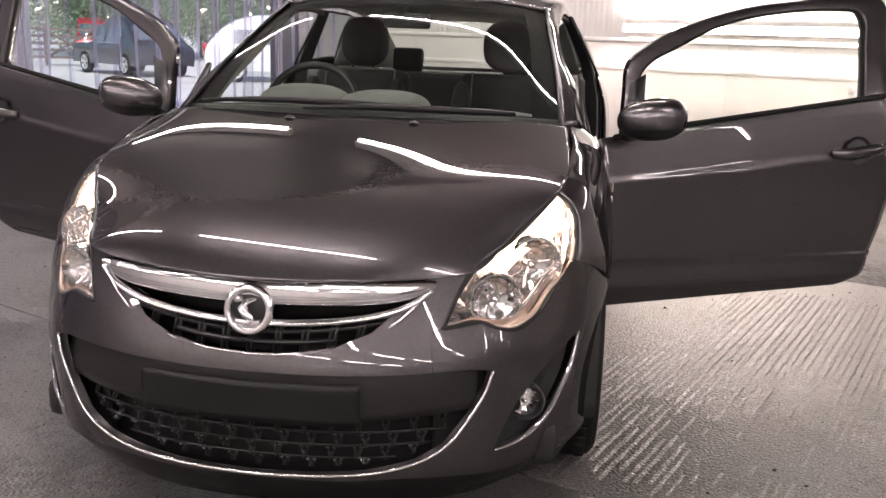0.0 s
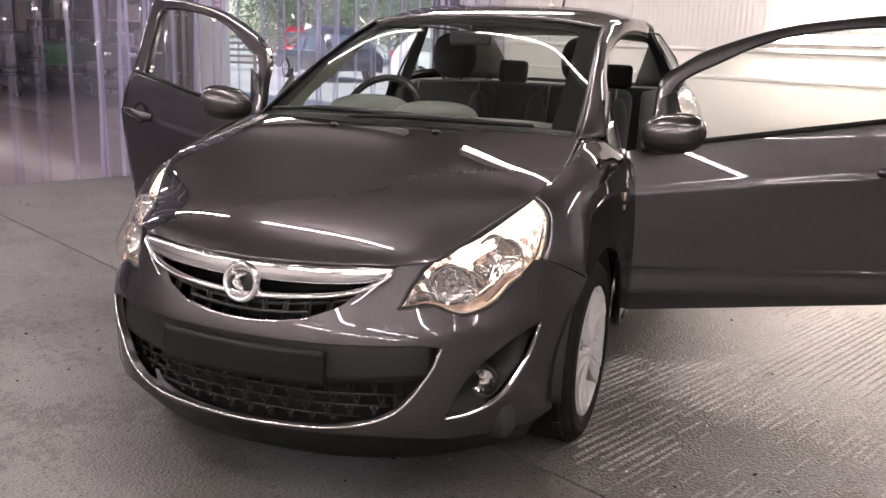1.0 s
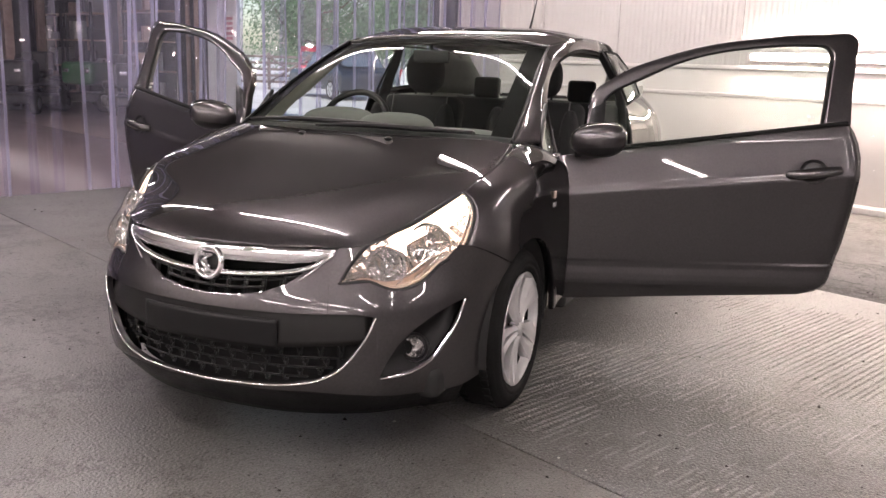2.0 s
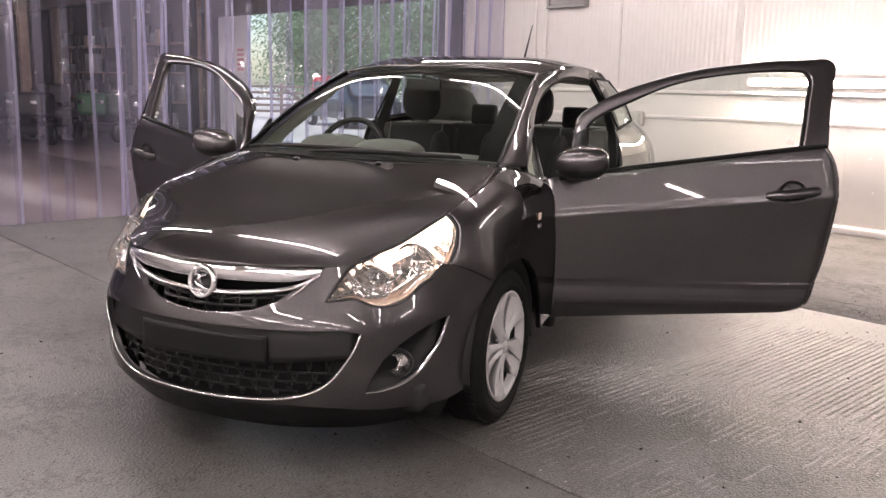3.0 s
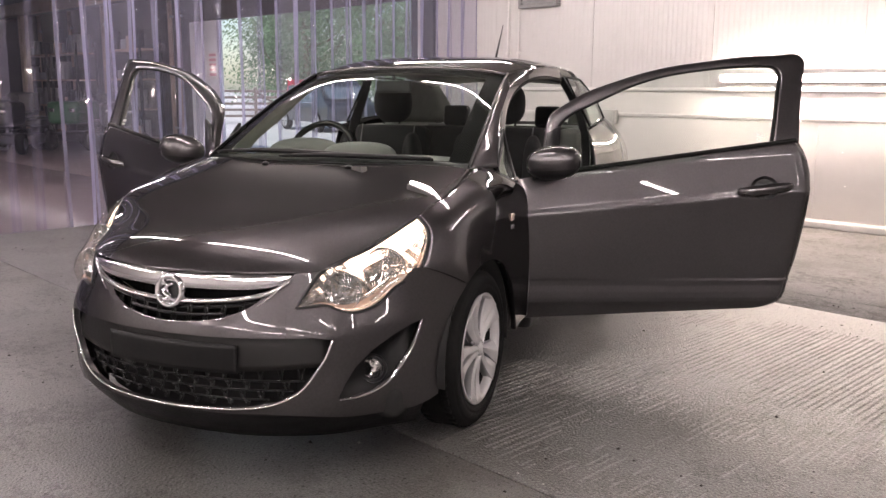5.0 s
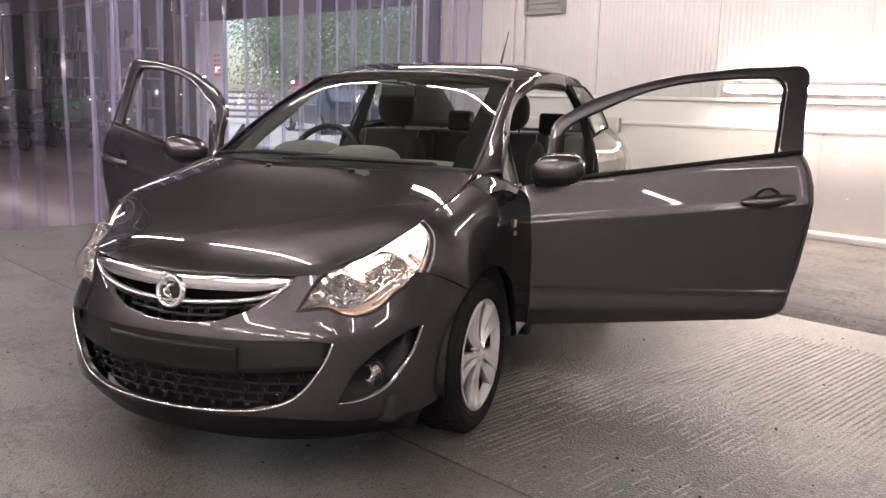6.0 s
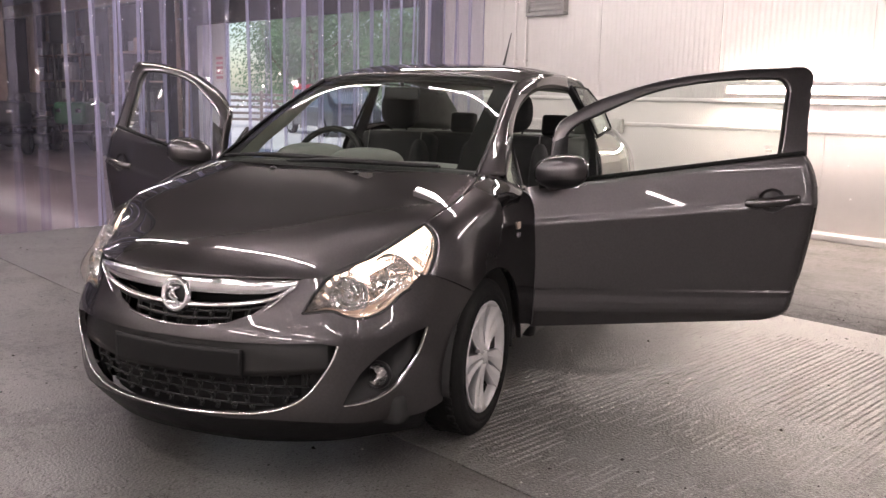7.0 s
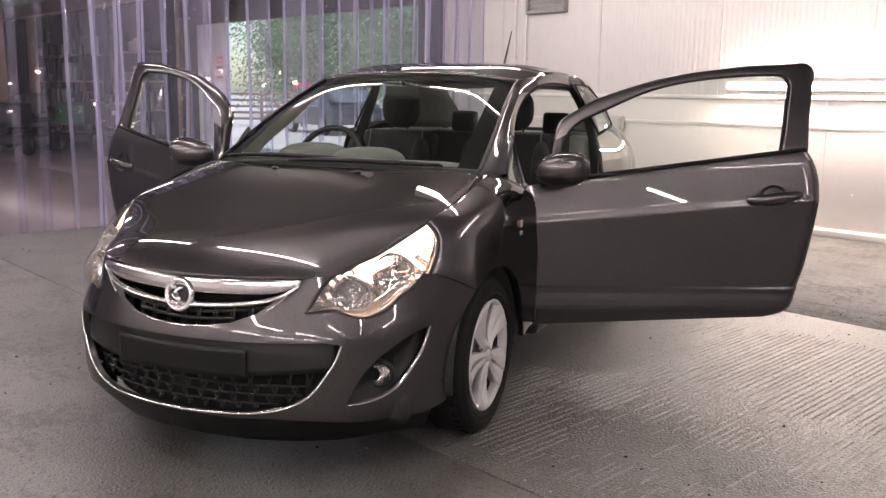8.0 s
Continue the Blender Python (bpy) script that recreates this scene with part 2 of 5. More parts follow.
def floor_material(name, grain, ior, tone, gloss):
    """Worn grey floor paint on concrete: cloudy stains, dark pits, pale scuffs, a painted pool of shade and a shallow
    uneven skin.
    """
    m = material(name, (0.17, 0.165, 0.16), 0.34, shine=0.5)
    nt = m.node_tree
    b = nt.nodes["Principled BSDF"]
    b.inputs["IOR"].default_value = ior
    pos = nt.nodes.new("ShaderNodeTexCoord").outputs["Object"]

    def calc(op, a, c, clamp=False):
        n = nt.nodes.new("ShaderNodeMath")
        n.operation, n.use_clamp = op, clamp
        for k, v in enumerate((a, c)):
            if isinstance(v, (int, float)):
                n.inputs[k].default_value = v
            else:
                nt.links.new(v, n.inputs[k])
        return n.outputs[0]

    def field(scale, detail, rough=0.6):
        n = node(nt, "ShaderNodeTexNoise", Scale=scale, Detail=detail, Roughness=rough)
        nt.links.new(pos, n.inputs["Vector"])
        return n.outputs[0]

    def steps(value, lo, hi, a, c):
        n = nt.nodes.new("ShaderNodeMapRange")
        for k, v in enumerate((lo, hi, a, c)):
            n.inputs[k + 1].default_value = v
        nt.links.new(value, n.inputs[0])
        return n.outputs[0]

    def blend(fac, a, c):
        n = nt.nodes.new("ShaderNodeMix")
        n.data_type = "RGBA"
        nt.links.new(fac, n.inputs[0])
        for k, v in ((6, a), (7, c)):
            if isinstance(v, tuple):
                n.inputs[k].default_value = (*v, 1)
            else:
                nt.links.new(v, n.inputs[k])
        return n.outputs[2]
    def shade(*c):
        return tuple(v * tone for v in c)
    cloud = calc("ADD", calc("MULTIPLY", field(0.9, 3.0, 0.5), 0.6), calc("MULTIPLY", field(5.5, 4.0), 0.4))
    worn = field(1.7, 3.0, 0.5)
    pits = steps(field(64.0, 2.0, 0.5), 0.64, 0.69, 0.0, 1.0)
    scuffs = steps(field(110.0, 2.0, 0.6), 0.66, 0.72, 0.0, 1.0)
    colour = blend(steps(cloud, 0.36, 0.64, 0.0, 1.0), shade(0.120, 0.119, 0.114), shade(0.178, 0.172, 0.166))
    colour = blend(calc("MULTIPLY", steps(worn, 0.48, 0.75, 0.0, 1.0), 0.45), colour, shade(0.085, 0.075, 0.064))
    # painted shade: a ragged dark pool under the car's flank and open door
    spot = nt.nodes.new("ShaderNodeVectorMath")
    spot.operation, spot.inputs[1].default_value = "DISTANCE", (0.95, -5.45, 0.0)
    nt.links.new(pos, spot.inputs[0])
    car_shade = steps(calc("ADD", spot.outputs["Value"], calc("MULTIPLY", cloud, 1.4)), 1.2, 3.3, 0.75, 0.0)
    colour = blend(car_shade, colour, (0.060, 0.063, 0.058))
    grit = steps(field(120.0, 3.0, 0.7), 0.42, 0.58, 0.0, 1.0)
    dirt = steps(calc("ADD", calc("MULTIPLY", field(21.0, 5.0, 0.75), 0.7), calc("MULTIPLY", field(2.6, 3.0, 0.6), 0.5)), 0.615, 0.67, 0.0, 0.7)
    colour = blend(dirt, colour, (0.040, 0.036, 0.031))
    drift = steps(calc("ADD", calc("MULTIPLY", field(1.3, 2.0, 0.5), 0.6), calc("MULTIPLY", field(14.0, 4.0, 0.7), 0.4)), 0.52, 0.60, 0.0, 0.5)
    colour = blend(drift, colour, (0.070, 0.064, 0.056))
    colour = blend(steps(grit, 0.0, 0.45, 0.55, 0.0), colour, (0.055, 0.052, 0.048))
    colour = blend(steps(grit, 0.6, 1.0, 0.0, 0.45), colour, (0.30, 0.29, 0.275))
    colour = blend(calc("MULTIPLY", pits, 0.6), colour, (0.030, 0.026, 0.022))
    colour = blend(calc("MULTIPLY", scuffs, 0.5), colour, (0.34, 0.33, 0.31))
    nt.links.new(colour, b.inputs["Base Color"])
    nt.links.new(calc("ADD", steps(field(2.3, 2.0, 0.5), 0.30, 0.70, gloss - 0.02, gloss + 0.03), calc("MULTIPLY", pits, 0.3)), b.inputs["Roughness"])
    height = calc("ADD", calc("MULTIPLY", field(90.0, 2.0, 0.5), 0.8), calc("MULTIPLY", field(30.0, 2.0), 0.2))
    height = calc("SUBTRACT", height, calc("MULTIPLY", pits, 0.15))
    bump = node(nt, "ShaderNodeBump", Strength=1.0, Distance=grain)
    nt.links.new(height, bump.inputs["Height"])
    nt.links.new(bump.outputs[0], b.inputs["Normal"])
    return m


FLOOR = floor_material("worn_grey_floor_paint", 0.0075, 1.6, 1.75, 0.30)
# raked bay: lower tone paints in the dimmer light beside the car
ROUGH_FLOOR = floor_material("raked_shaded_concrete", 0.0080, 1.70, 0.98, 0.36)
STORE_FLOOR = material("brown_store_floor", (0.135, 0.106, 0.106), 0.38, spots=0.2, scale=4, bump=0.12, bump_scale=40, rough_spread=0.08)
MATT_FLOOR = floor_material("dull_grey_floor_paint", 0.0025, 1.4, 1.15, 0.60)


def wall_material():
    """White sheet cladding with fine upright ribs of uneven depth."""
    m = material("white_wall_cladding", (0.475, 0.462, 0.442), 0.38, spots=0.035, scale=5)
    nt = m.node_tree
    pos = nt.nodes.new("ShaderNodeTexCoord").outputs["Object"]
    wave = node(nt, "ShaderNodeTexWave", Scale=5.2, Distortion=0.25, Detail=2.0)
    wave.bands_direction = "X"
    nt.links.new(pos, wave.inputs["Vector"])
    dents = node(nt, "ShaderNodeTexNoise", Scale=1.3, Detail=3.0)
    nt.links.new(pos, dents.inputs["Vector"])
    add = nt.nodes.new("ShaderNodeMath")
    add.operation = "MULTIPLY_ADD"
    add.inputs[1].default_value = 0.9
    nt.links.new(wave.outputs["Fac"], add.inputs[0])
    nt.links.new(dents.outputs[0], add.inputs[2])
    bump = node(nt, "ShaderNodeBump", Strength=0.7, Distance=0.006)
    nt.links.new(add.outputs[0], bump.inputs["Height"])
    nt.links.new(bump.outputs[0], nt.nodes["Principled BSDF"].inputs["Normal"])
    return m


WALL = wall_material()
TRIM = material("white_trim", (0.62, 0.60, 0.575), 0.4, spots=0.06, scale=12)
CEIL = material("grey_roof_sheet", (0.11, 0.105, 0.098), 0.75, spots=0.05, scale=5)
SHEET_GREY = material("pale_grey_wall_sheet", (0.24, 0.235, 0.235), 0.6, spots=0.06, scale=3)
TARMAC = material("yard_concrete", (0.70, 0.69, 0.68), 0.85, spots=0.2, scale=1.2, bump=0.3, bump_scale=30)
BACKWALL = material("dark_store_wall", (0.048, 0.043, 0.044), 0.8, spots=0.3, scale=2)
POST = material("dark_blue_grey_steel", (0.03, 0.032, 0.045), 0.5, spots=0.15, scale=8)
WALL_H = 3.12

# floor: one slab inside, the yard goes on to the horizon
floor = setting("floor", box(-22, 13, -16, 0.1, -0.2, -0.012), DARK, "worn grey painted concrete floor in long bays", ROOM)
JOINTS = [-16, -12.6, -9.55, -6.495, -3.39, 0.1]
bpy.context.view_layer.update()
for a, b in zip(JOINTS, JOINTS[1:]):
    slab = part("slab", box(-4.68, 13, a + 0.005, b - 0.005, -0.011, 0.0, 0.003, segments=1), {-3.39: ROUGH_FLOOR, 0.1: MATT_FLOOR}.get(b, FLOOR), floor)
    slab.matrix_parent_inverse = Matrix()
    slab = part("slab", box(-22, -4.685, a + 0.005, b - 0.005, -0.011, 0.0, 0.003, segments=1), STORE_FLOOR, floor, "brown painted concrete of the store")
    slab.matrix_parent_inverse = Matrix()
# raked ridges in the concrete beside the car, running away from the wall, broken where they are worn
bm = bmesh.new()
rr = random.Random(3)
x = 0.55
while x < 5.6:
    xs, ys = x + rr.uniform(-.004, .004), -6.47 + 0.25 * rr.random()
    row = None
    while ys < -3.82 + 0.03 * rr.random():
        depth = noise.noise((x * 1.1, ys * 0.55, 3.0)) + 0.6 * noise.noise((x * 3.0, ys * 2.0, 8.0)) + 0.45 * noise.noise((x * 19.0, ys * 9.0, 5.0))
        high = max(-0.2, min(1.0, 0.30 + 1.5 * depth)) * min(1, (x - 0.4) * 1.6) * (0.0034 + 0.0022 * rr.random())
        jit = rr.uniform(-.002, .002)
        ring = [bm.verts.new((xs - .009 + jit, ys, -.0006)), bm.verts.new((xs - .003 + jit, ys, -.0005 + high)), bm.verts.new((xs + .003 + jit, ys, -.0005 + high)), bm.verts.new((xs + .009 + jit, ys, -.0006))]
        if row:
            for k in range(3):
                bm.faces.new((row[k], row[k + 1], ring[k + 1], ring[k])).smooth = True
        row = ring
        ys += rr.uniform(.022, .045)
    x += .0315 + rr.uniform(-.004, .004)
bmesh.ops.recalc_face_normals(bm, faces=bm.faces[:])
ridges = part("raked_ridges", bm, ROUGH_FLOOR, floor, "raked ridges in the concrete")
ridges.matrix_parent_inverse = Matrix()
tagged(ridges, kind="stuff")
crack = [(x, -3.035 + 0.02 * noise.noise((x * 1.7, 2.0, 1.0)) + 0.008 * noise.noise((x * 9.0, 1.0, 4.0)), .0004) for x in np.arange(-4.3, 12.9, .09)]
split = part("crack", tube(crack, [.0015, .004, .002, .004, .0015, .003], 4, flat=.15), DARK, floor, "hairline crack in the concrete")
split.matrix_parent_inverse = Matrix()
# crumbs of pale mortar and dark dirt lying loose on the floor
def crumbs(name, label, mat, count, seed, big):
    rr = random.Random(seed)
    bm = bmesh.new()
    while count:
        x, y = rr.uniform(-4.3, 5.5), rr.uniform(-10.2, -0.6)
        if noise.noise((x * 0.8, y * 0.8, seed)) + 0.5 * rr.random() < 0.22:
            continue
        r, turn = big * (0.35 + rr.random() ** 3), rr.uniform(0, 6.28)
        base = [bm.verts.new((x + r * rr.uniform(.6, 1.2) * math.cos(turn + k * 1.57), y + r * rr.uniform(.6, 1.2) * math.sin(turn + k * 1.57), -.0002)) for k in range(4)]
        top = bm.verts.new((x, y, r * rr.uniform(.4, .9)))
        for k in range(4):
            bm.faces.new((base[k], base[(k + 1) % 4], top))
        count -= 1
    bits = part(name, bm, mat, floor, label)
    bits.matrix_parent_inverse = Matrix()
    tagged(bits, kind="stuff")


crumbs("grit", "pale crumbs of mortar on the floor", material("pale_mortar_crumbs", (.52, .50, .47), .9, spots=.2, scale=90), 700, 2, .0062)
crumbs("dirt", "dark crumbs of dirt on the floor", material("dark_dirt_crumbs", (.022, .019, .016), .95, spots=.3, scale=90), 1500, 9, .0085)
setting("ground", box(-600, 600, 0.1, 900, -0.24, -0.03), TARMAC, "pale concrete yard", ROOM)
setting("wall_north", box(-5.43, 13, 0, 0.12, 0, WALL_H), WALL, "white ribbed cladding panel wall", ROOM)
setting("wall_lintel", box(-12.4, -5.89, 0, 0.12, 2.56, WALL_H), BACKWALL, "dark wall over the wide doorway", ROOM)
setting("wall_store", box(-22, -12.4, 0, 0.12, 0, WALL_H), BACKWALL, "dark brown store wall", ROOM)
setting("wall_west", box(-22.12, -22, -16, 0.12, 0, WALL_H), BACKWALL, "dark wall of the store", ROOM)
# east and south: closing walls out of view, added for bounce and reflections
setting("wall_east", box(13, 13.12, -16, 0.12, 0, WALL_H), SHEET_GREY, "unseen grey closing wall, added to shape the car's reflections", ROOM)
setting("wall_south", box(-22, 13, -16.12, -16, 0, WALL_H), WALL, "unseen white closing wall behind the camera, added for bounce light", ROOM)
setting("ceiling", box(-22, 13, -16, 0.12, WALL_H, WALL_H + 0.1), CEIL, "grey sheet roof over the bay", ROOM)

# the doorway's steel post
post = thing("door_post", "dark blue-grey steel post of the wide doorway", "post", ROOM, kind="structure")
part("flange", box(-5.885, -5.71, -0.05, 0.12, 0, WALL_H, 0.01, m=ROOM), POST, post)
part("web", box(-5.705, -5.675, -0.09, 0.12, 0, WALL_H, 0.003, m=ROOM), TRIM, post)
part("flange", box(-5.67, -5.435, -0.05, 0.12, 0, WALL_H, 0.01, m=ROOM), POST, post)

# plain lower sheets of the white wall, butted edge to edge
SHEET = material("plain_white_sheet", (0.52, 0.50, 0.475), 0.45, spots=0.07, scale=2.5, bump=0.12, bump_scale=3)
dado = setting("wall_dado", box(-4.5, 13, -0.006, -0.001, 0.002, 1.285), SHEET, "plain white lower sheets of the wall", ROOM)
bpy.context.view_layer.update()
for k in range(3):
    sheet = part("sheet", box(-4.48 + 4.49 * k, 0.009 + 4.49 * k, -0.0115, -0.0065, 0.078, 1.283, 0.001, segments=1), SHEET, dado)
    sheet.matrix_parent_inverse = Matrix()
    for x, z in ((.25, .72), (1.1, .66), (1.9, .75), (.3, .40), (1.15, .37), (2.7, .62), (3.5, .70), (4.2, .66), (2.75, .36), (4.25, .38)):
        rivet = part("rivet", lathe([(.0, .004), (.007, .003), (.010, .0)], 10, m=pose(-4.48 + 4.49 * k + x, -.0115, z, 90)), TRIM, dado)
        rivet.matrix_parent_inverse = Matrix()
# rails and kerb along the white wall
for z, name in ((1.03, "trim"), (1.315, "trim")):
    setting(name, box(-4.7, 13, -0.035, -0.012, z - 0.019, z + 0.019, 0.006), TRIM, "white channel rail along the wall", ROOM)
setting("baseboard", box(-4.5, 13, -0.19, -0.012, 0, 0.062, 0.010), SHEET, "white painted kerb at the wall's foot", ROOM)

# lamps: rows of ceiling tubes; those over the store are unseen, added to brighten it
TUBE = glow("lit_tube", TUBE_COLOUR, TUBE_POWER)
# x 6.3 and 9.4 at y -4.40 are unseen fill for the bumper's side
TUBE_ROWS = [(x, y) for y in (-1.95, -4.40, -6.62, -9.0, -11.4, -13.8) for x in (-3.07, 0.0, 3.2, 6.3, 9.4) if not (y == -4.40 and 1 < x < 5) and not (y == -1.95 and x > 4)] + [(x, y) for y in (-4.40, -6.62, -9.0) for x in (-7.6, -10.8)]


def tube_light(x, y, z=3.02, length=2.3):
    lamp = thing("ceiling_light", "long white tube light under the ceiling, in rows partly added as fill", "ceiling light", ROOM @ pose(x, y, 0), "ceiling tubes")
    m = lamp.matrix_world
    part("body", box(-length / 2 - 0.03, length / 2 + 0.03, -0.035, 0.035, z, WALL_H - 0.002, 0.01, m=m), TRIM, lamp)
    part("tube", tube([tuple(m @ Vector((-length / 2, 0, z - 0.02))), tuple(m @ Vector((length / 2, 0, z - 0.02)))], 0.016, 10), TUBE, lamp)
    return lamp


first = tube_light(*TUBE_ROWS[0])
for x, y in TUBE_ROWS[1:]:
    copy_thing(first, ROOM @ pose(x, y, 0))

# a tube light low on the wall, over the upper rail
wall_lamp = thing("wall_light", "lit tube light low on the white wall", "wall light", ROOM @ pose(0.15, 0, 1.43))
m = wall_lamp.matrix_world
part("body", box(-1.22, 1.22, -0.045, -0.002, -0.045, 0.045, 0.008, m=m), TRIM, wall_lamp)
part("tube", tube([tuple(m @ Vector((-1.17, -0.065, 0))), tuple(m @ Vector((1.17, -0.065, 0)))], 0.018, 10), glow("lit_wall_tube", (1.0, 0.80, 0.71), TUBE_POWER * 2.05), wall_lamp)
for x in (-1.19, 1.19):
    part("holder", box(x - 0.015, x + 0.015, -0.085, -0.04, -0.025, 0.025, 0.004, m=m), TRIM, wall_lamp)

# curtain of clear plastic strips
PVC = glass("clear_plastic_strip", (0.93, 0.915, 0.98), 0.03, 1.5, haze=0.115)
# extra haze at the edges paints in the bright bands where strips overlap
PVC_EDGE = glass("hazy_plastic_edge", (0.86, 0.84, 0.96), 0.06, 1.5, haze=0.27)
curtain = thing("strip_curtain", "curtain of clear overlapping plastic strips, slightly violet", "strip curtain", ROOM @ pose(-4.6, 0, 0))
rng = random.Random(5)
y = -0.05
k = 0
while y > -11:
    wide = 0.30
    top, bow, lean = 3.09, 0.014 + 0.036 * rng.random(), rng.uniform(-0.03, 0.03)
    sway = rng.uniform(-0.045, 0.045)
    off = 0.012 * (k % 2) + rng.uniform(-0.008, 0.008)
    net = []
    cols = (0.0, 0.030, 0.09, 0.15, 0.21, 0.270, 0.30)
    for i in range(13):
        f = i / 12
        z = 0.012 + (top - 0.012) * f
        net.append([tuple(room(-4.6 + off + bow * math.cos((c / wide - 0.5) * math.pi) + lean * (1 - f) + 0.02 * math.sin(2.3 * z + 1.7 * k) * (1 - f), y - c + sway * (1 - f) + 0.012 * math.sin(1.9 * z + 2.1 * k) * (1 - f), z)) for c in cols])
    bm = net_mesh(net)
    bm.faces.ensure_lookup_table()
    for n, f in enumerate(bm.faces):
        f.material_index = 1 if n % 6 in (0, 5) else 0
    strip = part("strip", bm, PVC, curtain)
    strip.data.materials.append(PVC_EDGE)
    y -= 0.235
    k += 1
part("rail", box(-4.66, -4.52, -11, -0.02, 3.06, 3.118, 0.005, m=ROOM), POST, curtain)


# ---- the car ----
AX = 0.308                       # wheel centre height
MID = (0, 1.2, 0.6)
car = thing("car", "dark grey metallic three-door hatchback with both doors wide open", "car")


def both(rows):
    """Control rows from the middle outwards, made whole on both sides."""
    return [[(-x, y, z) for x, y, z in reversed(r[1:])] + list(r) for r in rows]


# bonnet: nearly flat across, falling away at the shoulders
# middle y, z; edge x, y, z
SPINE = [(-.822, .7130, .405, -.700, .7110), (-.765, .7527, .475, -.650, .7160), (-.600, .8188, .548, -.500, .7620), (-.360, .8780, .662, -.280, .8590), (-.130, .9395, .690, -.040, .9180), (.110, 1.0015, .668, .225, .9850)]
BONNET = []
for (yc, zc, xe, ye, ze), soft, fold in zip(SPINE, (.5, .5, .45, .28, .14, .14), (4, 4.5, 5, 8, 11, 11)):
    BONNET.append([(f * xe, yc + (ye - yc) * f ** 1.9, zc + (ze - zc) * (soft * f ** 2 + (1 - soft) * f ** fold)) for f in (0, .2, .4, .6, .74, .84, .92, .965, 1)])
part("bonnet", net_mesh(patch(both(BONNET), 150, 161), away=MID), PAINT, car, solid=0.012)

# front wings
ARCH = 0.352


def arch_cut(p, y0):
    """Cuts a run of places that comes down into a wheel arch."""
    for i, q in enumerate(p):
        if math.hypot(q[1] - y0, q[2] - AX) < ARCH:
            a, b = p[max(i - 1, 0)], q
            for _ in range(20):
                c = (a + b) / 2
                if math.hypot(c[1] - y0, c[2] - AX) < ARCH:
                    b = c
                else:
                    a = c
            return np.vstack([p[:i], a[None]])
    return p


def resample(p, n):
    t = np.concatenate([[0], np.cumsum(np.maximum(np.linalg.norm(np.diff(p, axis=0), axis=1), 1e-7))])
    return np.array([[np.interp(s, t / t[-1], p[:, k]) for k in range(3)] for s in np.linspace(0, 1, n)])


def arched(rows, y0, nu, nv):
    """A side panel whose lower edge follows the wheel arch, with a turned-in lip."""
    out = []
    for p in patch(rows, nu, 160):
        q = resample(arch_cut(p, y0), nv)
        lip = q[-1] - np.array([0.022, 0, 0.0])
        out.append(np.vstack([q, q[-1] - np.array([0.006, 0, -0.001]), lip]))
    return out


WING = [
    [(.664, -.281, .858), (.702, -.289, .822), (.724, -.335, .745), (.722, -.358, .718), (.717, -.380, .698)],
    [(.675, -.200, .886), (.738, -.215, .838), (.770, -.245, .755), (.782, -.272, .700), (.778, -.290, .658)],
    [(.684, -.100, .908), (.758, -.112, .860), (.797, -.130, .770), (.815, -.165, .695), (.815, -.208, .616)],
    [(.690, .010, .934), (.772, .010, .880), (.811, .005, .775), (.832, .000, .650), (.842, .000, .500)],
    [(.690, .120, .960), (.782, .120, .898), (.820, .120, .780), (.838, .120, .640), (.848, .120, .420)],
    [(.680, .240, .980), (.787, .260, .907), (.825, .270, .780), (.838, .280, .600), (.845, .290, .300)],
    [(.698, .380, .980), (.788, .410, .912), (.827, .415, .780), (.836, .420, .560), (.832, .420, .300)],
    [(.752, .555, .915), (.792, .562, .890), (.827, .570, .780), (.836, .570, .560), (.828, .570, .310)],
]
for side in (1, -1):
    n = np.array(arched(WING, 0.0, 44, 26))
    part("front_wing", creased(net_mesh(n if side > 0 else mirrored(n), away=MID)), PAINT, car, solid=0.004)

# thin dark joint between wing and bumper
for side in (1, -1):
    part("joint", tube([((x + .002) * side, y - .001, z - .002) for x, y, z in spline([(.719, -.380, .699), (.778, -.290, .660), (.815, -.208, .618)], 16)], .0028, 6), RUBBER, car)

# front bumper: a plan curve pushed in and out by height
PLAN = [(0, -.862), (.14, -.855), (.27, -.833), (.42, -.778), (.545, -.703), (.66, -.570), (.742, -.430), (.790, -.310), (.822, -.190)]
INSET_Z = [0.13, 0.16, 0.20, 0.25, 0.30, 0.40, 0.50, 0.55, 0.60, 0.65, 0.72]
INSET_D = [.075, .055, .030, .012, .004, .000, .000, .014, .036, .061, .095]
plan = spline([(x, y, 0) for x, y in PLAN], 200)
INSET_AT = np.linspace(.13, .72, 240)
INSET = spline_at(INSET_Z, np.array(INSET_D)[:, None], INSET_AT)[:, 0]
FADE_AT = np.linspace(.40, .82, 160)
FADE = spline_at([.40, .50, .60, .70, .742, .79, .82], np.array([1, 1, .92, .66, .36, .15, .02])[:, None], FADE_AT)[:, 0]


def bumper_at(s, z, deep=0.0):
    i = s * 199
    k = min(int(i), 198)
    p = plan[k] + (plan[k + 1] - plan[k]) * (i - k)
    d = plan[k + 1] - plan[k]
    d /= np.linalg.norm(d)
    push = float(np.interp(z, INSET_AT, INSET) * np.interp(p[0], FADE_AT, FADE)) + deep
    return (p[0] - abs(d[1]) * push, p[1] + d[0] * push, z)


def s_of(x):
    return float(np.interp(x, plan[:, 0], np.linspace(0, 1, 200)))


TOP_X = [0, .10, .20, .286, .345, .375, .404, .416, .4165, .432, .480, .536, .565, .600, .640, .675, .700, .716, .742, .760, .790, .822]
TOP_Z = [.542, .547, .563, .593, .634, .664, .703, .708, .600, .596, .600, .604, .588, .574, .580, .603, .636, .655, .701, .695, .664, .622]
